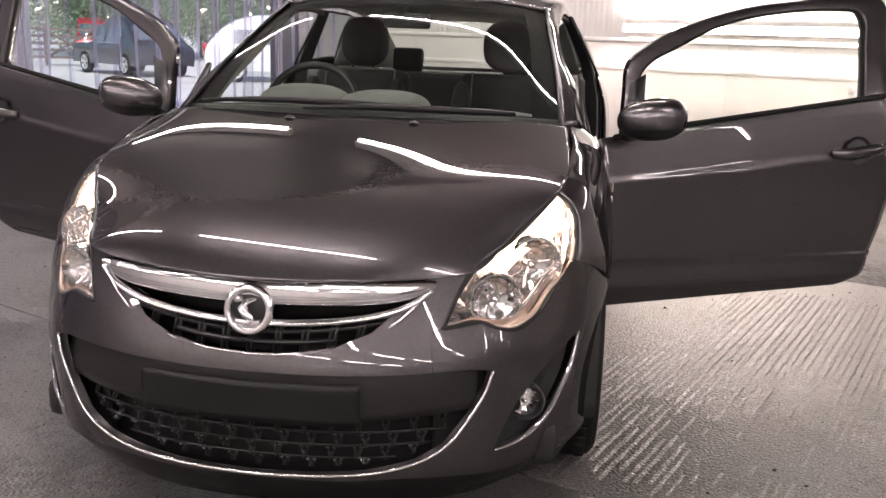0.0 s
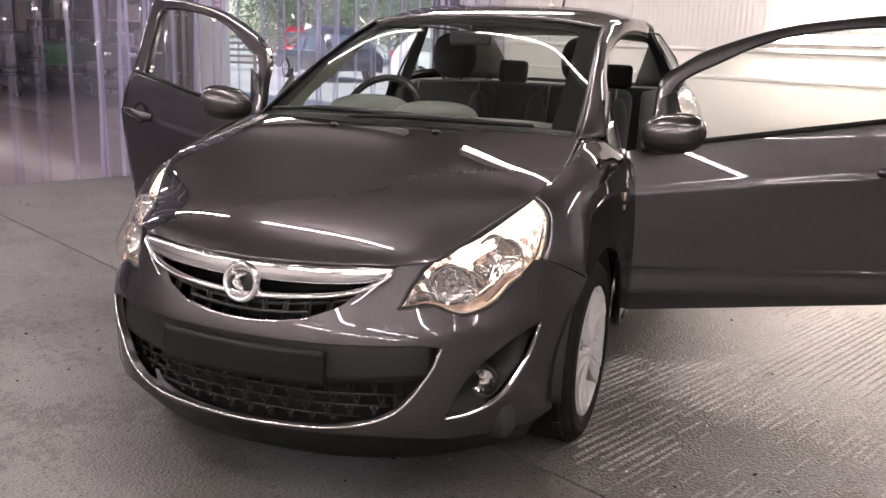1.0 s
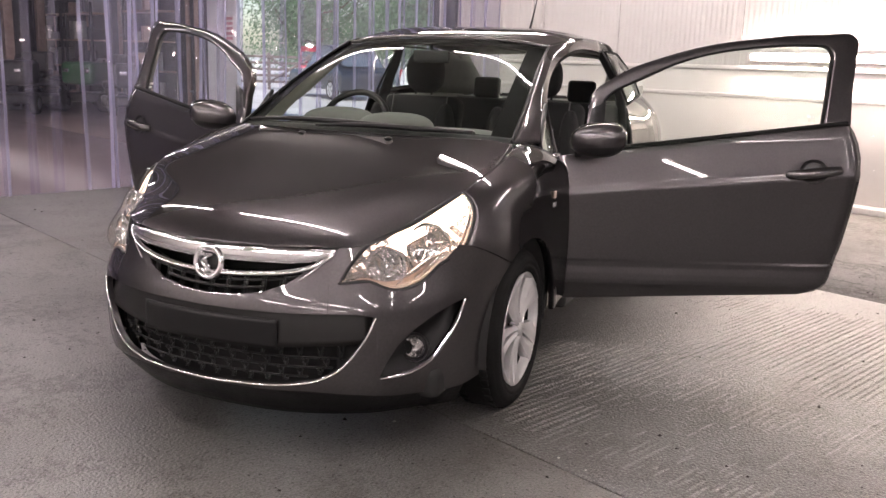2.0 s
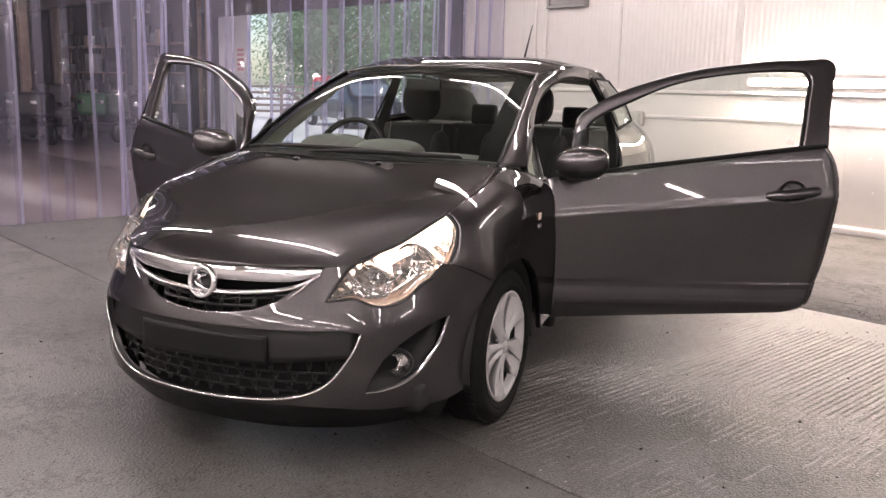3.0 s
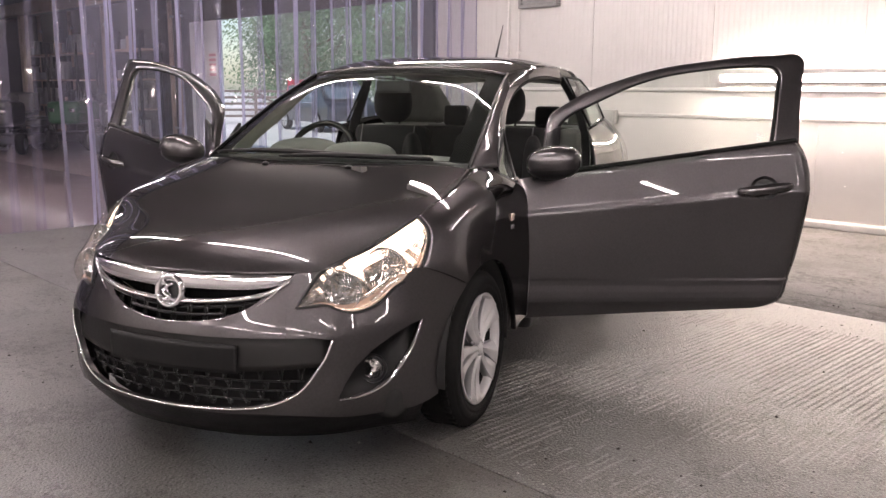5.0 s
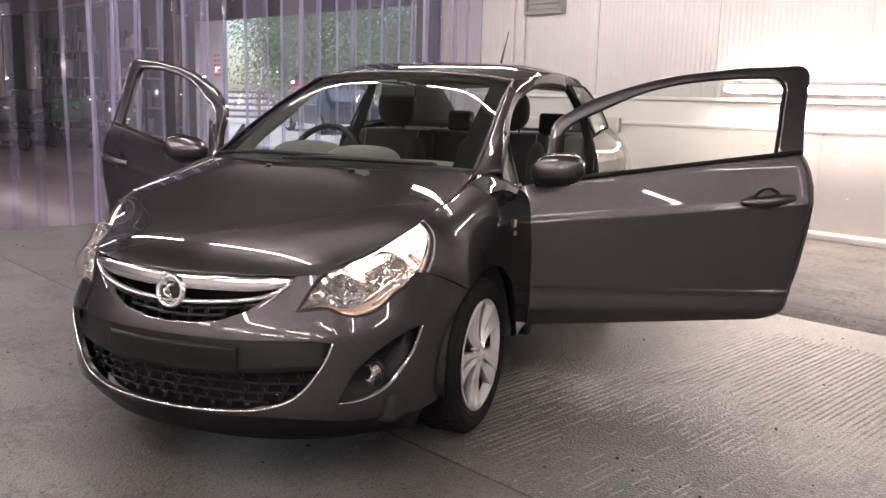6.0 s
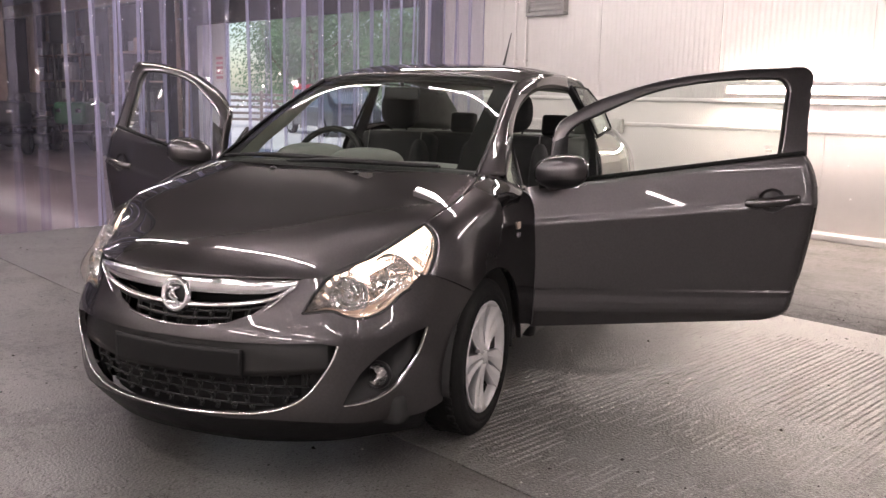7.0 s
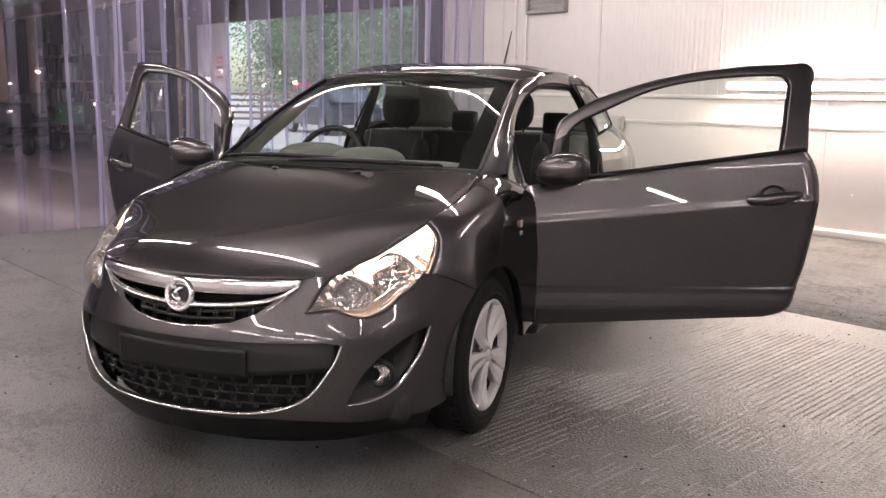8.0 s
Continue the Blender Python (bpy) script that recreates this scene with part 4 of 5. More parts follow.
# pillars, side rails and the door openings
EDGE_IN = [(.652, .275, .984), (.616, .590, 1.152), (.572, .890, 1.296), (.550, 1.090, 1.378), (.574, 1.24, 1.401), (.597, 1.40, 1.417), (.606, 1.62, 1.425), (.607, 1.85, 1.430)]
EDGE_OUT = [(.722, .430, .975), (.690, .620, 1.092), (.652, .740, 1.152), (.622, .860, 1.216), (.604, 1.000, 1.283), (.602, 1.150, 1.333), (.608, 1.360, 1.370), (.616, 1.600, 1.378), (.632, 1.820, 1.366)]
for side in (1, -1):
    a, b = spline(EDGE_IN, 50), spline(EDGE_OUT, 50)
    net = []
    for i in range(50):
        row = []
        for t in np.linspace(0, 1, 9):
            p = a[i] * (1 - t) + b[i] * t + np.array([.75, -.30, .25]) * (0.016 if i < 22 else max(.003, .016 - .0016 * (i - 22))) * (1 - abs(2 * t - 1)) ** .8
            row.append((p[0] * side, p[1], p[2]))
        row.append(((b[i][0] - .03) * side, b[i][1] + .01, b[i][2] - .004))
        net.append(row)
    pillar = part("side_pillar", creased(net_mesh(net, away=MID), .5), PAINT, car, solid=0.004)
    c = np.array([spline(EDGE_OUT, 50)[i] for i in range(50)])
    part("door_seal", tube([((q[0] - .016) * side, q[1] + .010, q[2] - .012) for q in c], .012, 8), RUBBER, pillar, "black rubber door seal")
    part("screen_edge", tube([((q[0] - .004) * side, q[1], q[2] + .004) for q in spline(EDGE_IN[:4], 30)], .006, 6), SATIN, pillar)
    # inner pillar trim
    net = []
    for i in range(32):
        p, q = a[i] + np.array([-.014, .012, -.016]), b[i] + np.array([-.030, .030 + .10 * (1 - i / 31) ** 2, -.012 - .05 * (1 - i / 31) ** 2])
        net.append([((p[0] * (1 - t) + q[0] * t - .022 * math.sin(math.pi * t)) * side, p[1] * (1 - t) + q[1] * t + .012 * math.sin(math.pi * t), p[2] * (1 - t) + q[2] * t) for t in np.linspace(0, 1, 7)])
    part("pillar_trim", net_mesh(net, away=(2 * side, 0, 2)), LINING, pillar, "pale green-grey pillar trim")
    # fixed corner pane with its frame
    tri = [(.728, .425, .945), (.752, .575, .905), (.742, .590, .93), (.690, .585, 1.125), (.716, .450, .99)]
    pts = [(x * side, y, z) for x, y, z in tri]
    part("pane_frame", tube(pts, .011, 8, closed=True), SATIN, pillar)
    bm = bmesh.new()
    bm.faces.new([bm.verts.new(p) for p in pts])
    part("corner_pane", bm, GLASS, pillar, "small three-cornered window pane", solid=0.004)
    # pale sheet added behind the pane, standing in for a bright reflection
    bm = bmesh.new()
    bm.faces.new([bm.verts.new((p[0] - .035 * side, p[1] + .012, p[2])) for p in pts])
    part("pane_bright_sheet", bm, LINING, pillar, "pale sheet added behind the corner pane for its bright reflection", solid=0.006)
    # sill, hinge post and rear post of the opening
    part("sill", box(.70 * side, .800 * side, .70, 1.85, .20, .33, .03), SATIN, car) if side > 0 else part("sill", box(-.800, -.70, .70, 1.85, .20, .33, .03), SATIN, car)
    x0, x1 = sorted((.68 * side, .775 * side))
    part("hinge_post", box(x0, x1, .47, .60, .25, .93, .02), PAINT, car)
    for z in (.45, .78):
        part("hinge", box(min(.76 * side, .815 * side), max(.76 * side, .815 * side), .56, .61, z - .035, z + .035, .008), STEEL, car)
    rear = [[(.800, 1.80, .30), (.805, 1.86, .80), (.775, 1.90, 1.08), (.700, 1.89, 1.25), (.632, 1.84, 1.375)],
            [(.740, 1.83, .30), (.745, 1.89, .80), (.715, 1.93, 1.08), (.650, 1.92, 1.25), (.590, 1.87, 1.365)]]
    n = patch(rear, 6, 20)
    part("rear_door_post", net_mesh(n if side > 0 else mirrored(n), away=(0, 3, .6)), SATIN, car, solid=0.01)

# rear wings, rear glass, tailgate and rear bumper
QUARTER = [
    [(.790, 1.82, 1.085), (.825, 1.81, .980), (.845, 1.81, .800), (.846, 1.81, .55), (.825, 1.81, .215)],
    [(.782, 2.05, 1.105), (.832, 2.05, 1.00), (.856, 2.05, .820), (.852, 2.05, .55), (.830, 2.05, .215)],
    [(.765, 2.30, 1.120), (.840, 2.30, 1.01), (.872, 2.30, .840), (.872, 2.30, .60), (.860, 2.30, .300)],
    [(.740, 2.55, 1.125), (.832, 2.55, 1.01), (.872, 2.55, .850), (.876, 2.55, .62), (.868, 2.55, .400)],
    [(.705, 2.80, 1.110), (.805, 2.80, 1.00), (.850, 2.80, .840), (.856, 2.80, .60), (.850, 2.80, .280)],
    [(.660, 2.98, 1.080), (.740, 3.00, .98), (.780, 3.02, .820), (.790, 3.05, .60), (.770, 3.03, .280)],
    [(.560, 3.03, 1.050), (.600, 3.08, .95), (.600, 3.11, .800), (.600, 3.14, .60), (.600, 3.11, .280)],
]
ROOF_SIDE = [(.640, 1.84, 1.372), (.632, 2.05, 1.372), (.620, 2.25, 1.368), (.598, 2.45, 1.360), (.568, 2.62, 1.345), (.540, 2.69, 1.335)]
WAIST = [(.788, 1.84, 1.090), (.780, 2.05, 1.108), (.765, 2.28, 1.122), (.735, 2.52, 1.126), (.690, 2.75, 1.112), (.650, 2.92, 1.090)]
for side in (1, -1):
    n = np.array(arched(QUARTER, 2.511, 50, 26))
    wing = part("rear_wing", net_mesh(n if side > 0 else mirrored(n), away=MID), PAINT, car, solid=0.004)
    a, b = spline(ROOF_SIDE, 40), spline(WAIST, 40)

    def side_net(i0, i1, out=0.0):
        net = []
        for i in range(i0, i1):
            net.append([((p[0] + out) * side, p[1], p[2]) for p in (a[i] * (1 - t) + b[i] * t + np.array([.02, 0, 0]) * math.sin(math.pi * t) for t in np.linspace(0, 1, 8))])
        return net
    part("side_window", net_mesh(side_net(2, 25), away=MID), GLASS, wing, "rear side window")
    part("rear_pillar", net_mesh(side_net(24, 40), away=MID), PAINT, wing, solid=0.01)
    rim = [((p[0] + .002) * side, p[1], p[2]) for p in list(a[2:25]) + [a[24] * .5 + b[24] * .5 + np.array([.018, 0.02, 0])] + list(b[24:1:-1])]
    part("window_seal", tube(rim, .006, 6, closed=True), RUBBER, wing)
    a2 = spline([(.600, 1.85, 1.430), (.600, 2.1, 1.424), (.585, 2.33, 1.403), (.560, 2.52, 1.38), (.538, 2.63, 1.358)], 24)
    b2 = spline(ROOF_SIDE, 24)
    net = [[((a2[i] * (1 - t) + b2[i] * t + np.array([.3, 0, .3]) * .02 * math.sin(math.pi * t))[k] * (side if k == 0 else 1) for k in range(3)) for t in np.linspace(0, 1, 6)] for i in range(24)]
    part("roof_rail", net_mesh([[tuple(q) for q in row] for row in net], away=MID), PAINT, wing)
TAIL_GLASS = [[(0, 2.73, 1.395), (.24, 2.72, 1.39), (.42, 2.70, 1.375), (.53, 2.67, 1.345)], [(0, 2.92, 1.24), (.26, 2.91, 1.238), (.46, 2.885, 1.23), (.60, 2.84, 1.21)], [(0, 3.04, 1.08), (.28, 3.03, 1.08), (.48, 3.00, 1.078), (.63, 2.95, 1.075)]]
gate = part("tailgate", net_mesh(patch(both([[(0, 3.04, 1.08), (.28, 3.03, 1.08), (.44, 3.01, 1.078), (.56, 2.99, 1.07)], [(0, 3.12, .85), (.28, 3.11, .85), (.46, 3.09, .85), (.60, 3.06, .85)], [(0, 3.14, .62), (.28, 3.13, .62), (.46, 3.11, .62), (.60, 3.08, .62)]]), 12, 21), away=MID), PAINT, car, solid=0.01)
part("rear_window", net_mesh(patch(both(TAIL_GLASS), 12, 21), away=MID), GLASS, gate)
part("rear_bumper", net_mesh(patch(both([[(0, 3.14, .64), (.3, 3.13, .64), (.55, 3.09, .64), (.74, 3.0, .64)], [(0, 3.18, .50), (.3, 3.17, .50), (.57, 3.12, .50), (.79, 2.98, .50)], [(0, 3.12, .25), (.3, 3.11, .25), (.55, 3.06, .25), (.74, 2.95, .25)]]), 10, 25), away=MID), PAINT, car, solid=0.01)
part("underbody", box(-.70, .70, -.55, 3.0, .19, .30, .03), DARK, car)
for side in (1, -1):
    for y0 in (0, 2.511):
        net = []
        for t in np.linspace(-0.15, math.pi + 0.15, 24):
            y, z = y0 + (ARCH + .01) * math.cos(t), AX + (ARCH + .01) * math.sin(t)
            net.append([(.46 * side, y, z), (.80 * side, y, z)])
        part("wheel_arch_liner", net_mesh(net), DARK, car, solid=0.004)

# small badges on the wing beside the door
for side in (1, -1):
    x0, x1 = sorted((.826 * side, .833 * side))
    bd = part("side_badge", box(x0, x1, .300, .328, .772, .802, .003), AMBER_CHROME, car, "small pale amber side lamp")
    for k in range(3):
        part("bar", box(x0, x1, .296 + .013 * k, .305 + .013 * k, .738, .757, .001), CHROME, bd)

# aerial
base = part("aerial_base", lathe([(.0, .045), (.010, .04), (.014, .02), (.022, .0)], 16, m=pose(0, 2.49, 1.452, -12, 0, 0)), SATIN, car)
part("aerial", tube([(0, 2.50, 1.485), (0, 2.55, 1.56), (0, 2.66, 1.73)], [.009, .007, .003], 8), SATIN, car, "short black whip aerial")

# wheels
def wheel(m):
    hub = part("wheel", lathe([(.0, -.012), (.035, -.010), (.040, -.02)], 24, m=m), ALLOY, car, "silver multi-spoke alloy wheel with a black tyre")
    r = .2175
    part("tyre", lathe([(r - .012, -.165), (r + .03, -.18), (.285, -.175), (.302, -.16), (.308, -.13), (.309, -.09), (.308, -.05), (.304, -.020), (.297, -.008), (.290, -.002), (.286, -.001), (.284, .003), (.270, .008), (.255, .010), (.251, .007), (.247, .009), (.238, .008), (r + .004, -.002), (r - .004, -.008)], 64, m=m), RUBBER, hub)
    bm = bmesh.new()
    for k in range(44):
        a = 2 * math.pi * k / 44
        for z0, z1, lean in ((-.052, -.024, .02), (-.150, -.122, -.02)):
            box(.298, .3105, -.0155, .0155, z0, z1, .002, bm, m @ pose(0, 0, 0, 0, 0, math.degrees(a + lean)), segments=1)
    tagged(part("tread", bm, RUBBER, hub), kind="stuff")
    part("rim", lathe([(r - .004, -.006), (r + .002, .002), (r - .004, .005), (r - .012, .0), (r - .018, -.012), (.196, -.03)], 56, m=m), ALLOY, hub)
    # barrel and rear disc coloured dark to paint the shade between the spokes
    part("barrel", lathe([(.196, -.031), (.190, -.05), (.185, -.16)], 40, m=m), DARK, hub)
    part("brake_disc", lathe([(.03, -.085), (.120, -.085), (.122, -.10), (.03, -.10)], 40, m=m), STEEL, hub)
    part("barrel_shadow", lathe([(.02, -.12), (.19, -.12)], 30, m=m), DARK, hub)
    for k in range(10):
        a = 2 * math.pi * k / 10 + 0.12 + (.05 if k % 2 else -.05)
        net = []
        for t in np.linspace(0, 1, 10):
            rad = .030 + (.210 - .030) * t
            w = .010 + .020 * t + .022 * t ** 3
            turn = a + 0.10 * t * (1 if k % 2 else -1)
            x0 = -.006 - .012 * math.sin(math.pi * t) + .004 * t
            row = []
            for u in (-1, -.94, -.5, .0, .12, .5, .94, 1):
                h = x0 + (.010 * (1 - abs(u - .06)) - .010 * u * t if abs(u) < 1 else -.026)
                row.append(tuple(m @ Vector((rad * math.cos(turn) - u * w * math.sin(turn), rad * math.sin(turn) + u * w * math.cos(turn), h))))
            net.append(row)
        part("spoke", creased(net_mesh(net), .5), ALLOY, hub, solid=0.003)
    part("hub_cap", lathe([(.0, .004), (.022, .002), (.030, -.004), (.034, -.014)], 28, m=m), ALLOY, hub)
    for k in range(5):
        a = 2 * math.pi * k / 5 + .3
        part("bolt", lathe([(.0, -.004), (.008, -.006), (.010, -.02)], 10, m=m @ pose(.052 * math.cos(a), .052 * math.sin(a), -.004)), STEEL, hub)


for x, y, turn in ((.808, 0, 90), (.808, 2.511, 90), (-.808, 0, -90), (-.808, 2.511, -90)):
    wheel(pose(x, y, AX, 0, turn, 0))

# doors, modelled shut and swung open about the hinge
DOOR_Z = [.28, .33, .37, .42, .60, .80, .92, 1.02, 1.09]
DOOR_X = [.000, .012, .022, .030, .042, .036, .016, -.012, -.030]
REAR_Z = [.25, .334, .338, .347, .362, .384, .414, .571, .752, .880, .945, 1.004, 1.050, 1.084]
REAR_Y = [1.06, 1.085, 1.110, 1.136, 1.160, 1.178, 1.190, 1.226, 1.252, 1.264, 1.264, 1.252, 1.234, 1.214]
FRAME_OUT = [(1.222, 1.080), (1.249, 1.25), (1.268, 1.335), (1.284, 1.400), (1.289, 1.440), (1.272, 1.462), (1.200, 1.468), (1.015, 1.456), (.854, 1.436), (.662, 1.408), (.375, 1.328), (.250, 1.278), (.185, 1.240), (.122, 1.195), (.088, 1.10), (.066, .935)]
FRAME_IN = [(1.098, 1.072), (1.130, 1.20), (1.158, 1.320), (1.166, 1.375), (1.150, 1.404), (1.100, 1.414), (1.000, 1.412), (.790, 1.393), (.600, 1.358), (.442, 1.305), (.294, 1.238), (.205, 1.195), (.155, 1.150), (.146, .945)]


def waist(y):
    return float(np.interp(y, [-.06, .237, .759, 1.21], [.905, .955, 1.024, 1.084]))


def door_x(z):
    return float(np.interp(z, DOOR_Z, DOOR_X)) if z < 1.09 else -.030 - (z - 1.09) * .46


# the crease: slope of the skin against height, summed up
CREASE_D = np.linspace(-.6, .5, 1101)
CREASE_X = np.cumsum(np.interp(CREASE_D, [-.5, -.25, -.014, .006, .012, .028, .5], [.16, .07, .02, -.40, -.40, -.19, -.20])) * .001
CREASE_X -= np.interp(0, CREASE_D, CREASE_X)


def skin(y, z):
    """Depth of the outer skin: a crease that rises to the rear, and a soft step along the foot."""
    d = z - (.764 + .108 * y / 1.2)
    x = .040 + float(np.interp(d, CREASE_D, CREASE_X)) - .35 * max(0, d - .16) ** 1.3
    if z < .47:
        x = float(np.interp(z, [.26, .30, .352, .366, .385, .412, .442, .47], [-.03, -.012, .010, .020, .024, .024, .020, .024]))
    return x


def build_door(side, angle):
    turn = pose(.80 * side, .575, 0, 0, 0, -angle * side)

    def w(x, y, z):
        return tuple(turn @ Vector((x * side, y, z)))
    core = w(-.5, .6, .7)
    net = []
    for u in np.linspace(0, 1, 40):
        row = []
        for v in np.linspace(0, 1, 150):
            z0 = .284 + .05 * u
            z1 = waist(1.21 * u)
            z = z0 + (z1 - z0) * v
            front = float(np.interp(z, [.28, .54, .88], [-.008, -.024, -.057]))
            y = front + (float(np.interp(z, REAR_Z, REAR_Y)) - front) * u
            edge = -.012 if u in (0.0, 1.0) else 0
            row.append(w(skin(y, z) + edge, y, z))
        net.append(row)
    door = part("door", net_mesh(net, away=core), PAINT, car, "dark grey car door, open wide", solid=0.004)
    # inside trim
    net = [[w(-.075 - .02 * math.sin(math.pi * v) * math.sin(math.pi * u), .02 + (float(np.interp(.37 + v * (waist(1.2 * u) - .40), REAR_Z, REAR_Y)) - .08) * u, .37 + v * (waist(1.2 * u) - .40)) for v in np.linspace(0, 1, 10)] for u in np.linspace(0, 1, 14)]
    part("trim_panel", net_mesh(net, away=w(.5, .6, .7)), DASH, door, solid=0.05)
    # window frame
    o = spline([(0, y, z) for y, z in FRAME_OUT], 90)
    i = spline([(0, y, z) for y, z in FRAME_IN], 90)
    net = []
    for p, q in zip(o, i):
        row = [w(door_x(p[2]) - .035, p[1], p[2] - .002), w(door_x(p[2]) - .004, p[1], p[2])]
        row += [w(door_x((p * (1 - t) + q * t)[2]) + .004 * math.sin(math.pi * t), *(p * (1 - t) + q * t)[1:]) for t in (.12, .35, .65, .9)]
        row += [w(door_x(q[2]) - .012, q[1], q[2]), w(door_x(q[2]) - .035, q[1], q[2])]
        net.append(row)
    part("window_frame", creased(net_mesh(net), .45), PAINT, door, solid=0.003)
    part("window_seal", tube([w(door_x(q[2]) - .010, q[1], q[2]) for q in i], .008, 6), RUBBER, door)
    head = sorted(FRAME_IN[3:])
    net = []
    for y in np.linspace(.147, 1.164, 44):
        top = rise(y, [p[0] for p in head], [p[1] for p in head]) + .004
        foot = waist(y) - .02 if y < 1.098 else rise(y, [1.098, 1.130, 1.158, 1.166], [1.066, 1.20, 1.32, 1.375])
        net.append([w(-.034 - (z - 1.09) * .46, y, z) for z in np.linspace(foot, top, 6)])
    part("window", net_mesh(net, away=core), GLASS, door, "clear door window")
    for k, (dy, dz, wd) in enumerate(((0, 0, .016), (.022, 0, .012), (.002, -.020, .030))):
        yy, zz = 1.035 + dy, 1.108 + dz
        bm = bmesh.new()
        bm.faces.new([bm.verts.new(w(door_x(c) - .004, b, c)) for b, c in ((yy, zz), (yy + wd, zz), (yy + wd, zz + .012), (yy, zz + .012))])
        part("etched_mark", bm, TRIM, door)
    part("waist_seal", tube([w(door_x(waist(y)) + .002, y, waist(y) + .006) for y in np.linspace(.03, 1.205, 20)], .011, 8), RUBBER, door)
    # handle in its dished cup
    hy, hz = 1.055, .880
    cup = [(w(skin(hy, hz + .05 * math.sin(t)) + .009, hy + .062 * math.cos(t), hz + .004 + .052 * math.sin(t))) for t in np.linspace(0, 2 * math.pi, 24, endpoint=False)]
    bm = bmesh.new()
    ring = [bm.verts.new(c) for c in cup]
    mid = [bm.verts.new(w(skin(hy, hz + .036 * math.sin(t)) + .002, hy + .045 * math.cos(t), hz + .006 + .038 * math.sin(t))) for t in np.linspace(0, 2 * math.pi, 24, endpoint=False)]
    for k in range(24):
        bm.faces.new((ring[k], ring[(k + 1) % 24], mid[(k + 1) % 24], mid[k]))
    bm.faces.new(mid)
    part("handle_cup", bm, SATIN, door)
    part("handle", tube([w(.030, hy - .108, hz - .012), w(.050, hy - .088, hz - .010), w(.062, hy, hz), w(.056, hy + .090, hz + .012), w(.044, hy + .112, hz + .014)], [.016, .022, .023, .022, .018], 12, flat=1.0, n=24), PAINT, door, "body-coloured pull handle")
    # mirror on its foot
    c = Vector((.158, .110, 1.005))
    a = radians(MIRROR_TURN)
    for name, mat, low, high in (("door_mirror", PAINT, -.40, 1), ("mirror_base", SATIN, -1, -.40)):
        bm = bmesh.new()
        net = []
        for k in range(13):
            f = low + (high - low) * k / 12
            ring = math.sqrt(max(0.0, 1 - abs(f) ** 2.4))
            row = []
            for q in range(32):
                t = 2 * math.pi * q / 32
                px, py = math.cos(t) * ring, math.sin(t) * ring
                px, py = px * .118 * (1 - .10 * px), py * (.092 if py < 0 else .045)
                row.append(w(c.x + px * math.cos(a) - py * math.sin(a), c.y + px * math.sin(a) + py * math.cos(a), c.z + f * .075 + .010 * px / .118))
            net.append(row)
        net_mesh(net, bm, loop=True)
        bmesh.ops.remove_doubles(bm, verts=bm.verts[:], dist=0.0005)
        bmesh.ops.recalc_face_normals(bm, faces=bm.faces[:])
        part(name, bm, mat, door, "rounded body-coloured door mirror" if mat is PAINT else "")
    part("mirror_foot", tube([w(.0, .09, .925), w(.05, .08, .938), w(.12, .075, .950), w(.20, .09, .955)], [.034, .030, .036, .022], 10, flat=.55, n=14), SATIN, door)
    part("corner_cover", net_mesh([[w(-.012, .062, .93), w(-.02, .098, 1.12)], [w(-.012, .152, .945), w(-.02, .155, 1.15)]]), SATIN, door, solid=0.006)


MIRROR_TURN = 62
build_door(1, 66)
build_door(-1, 69.5)

# ---- car interior ----
dash = part("dashboard", net_mesh(patch(both([
    [(0, .225, .985), (.25, .24, .983), (.48, .275, .978), (.64, .335, .968)],
    [(0, .42, 1.000), (.25, .43, 1.000), (.48, .45, .995), (.66, .48, .975)],
    [(0, .62, .985), (.25, .62, .990), (.48, .62, .985), (.68, .62, .960)],
    [(0, .70, .90), (.25, .70, .90), (.48, .70, .90), (.69, .70, .90)],
    [(0, .68, .45), (.25, .68, .45), (.48, .68, .45), (.69, .68, .45)]]), 20, 29), away=(0, 1.0, .5)), DASH, car, "dark grey dashboard", solid=0.01)


def pod(name, x, y, z, rx, ry, rz, mat, parent):
    """A soft rounded mound."""
    bm = bmesh.new()
    bmesh.ops.create_uvsphere(bm, u_segments=28, v_segments=16, radius=1)
    for v in bm.verts:
        q = v.co
        k = 1 / max(1e-6, (abs(q.x) ** 2.6 + abs(q.y) ** 2.6 + abs(q.z) ** 2.6) ** (1 / 2.6))
        v.co = (x + q.x * k * rx, y + q.y * k * ry, z + q.z * k * rz)
    for f in bm.faces:
        f.smooth = True
    return part(name, bm, mat, parent)


pod("instrument_hood", -.31, .58, .985, .17, .16, .085, DASH, dash)
pod("centre_hood", .0, .55, .985, .17, .15, .075, DASH, dash)
# steering wheel
m = pose(-.36, .80, .965, 62, 0, 0)
rim = [tuple(m @ Vector((.185 * math.cos(t), .185 * math.sin(t), 0))) for t in np.linspace(0, 2 * math.pi, 40, endpoint=False)]
steer = part("steering_wheel", tube(rim, .016, 10, closed=True), SATIN, car, "black steering wheel")
part("boss", lathe([(.0, .03), (.05, .028), (.075, .01), (.07, -.03)], 24, m=m), SATIN, steer)
for a in (20, 160, 270):
    r = radians(a)
    part("spoke", tube([tuple(m @ Vector((q * math.cos(r), q * math.sin(r), -.005))) for q in (.05, .11, .18)], [.022, .016, .014], 8, flat=.5), SATIN, steer)
part("column", tube([tuple(m @ Vector((0, 0, -.02))), tuple(m @ Vector((0, 0, -.30)))], .045, 10), SATIN, steer)


STITCH = material("grey_stitching", (0.10, 0.10, 0.10), 0.8)


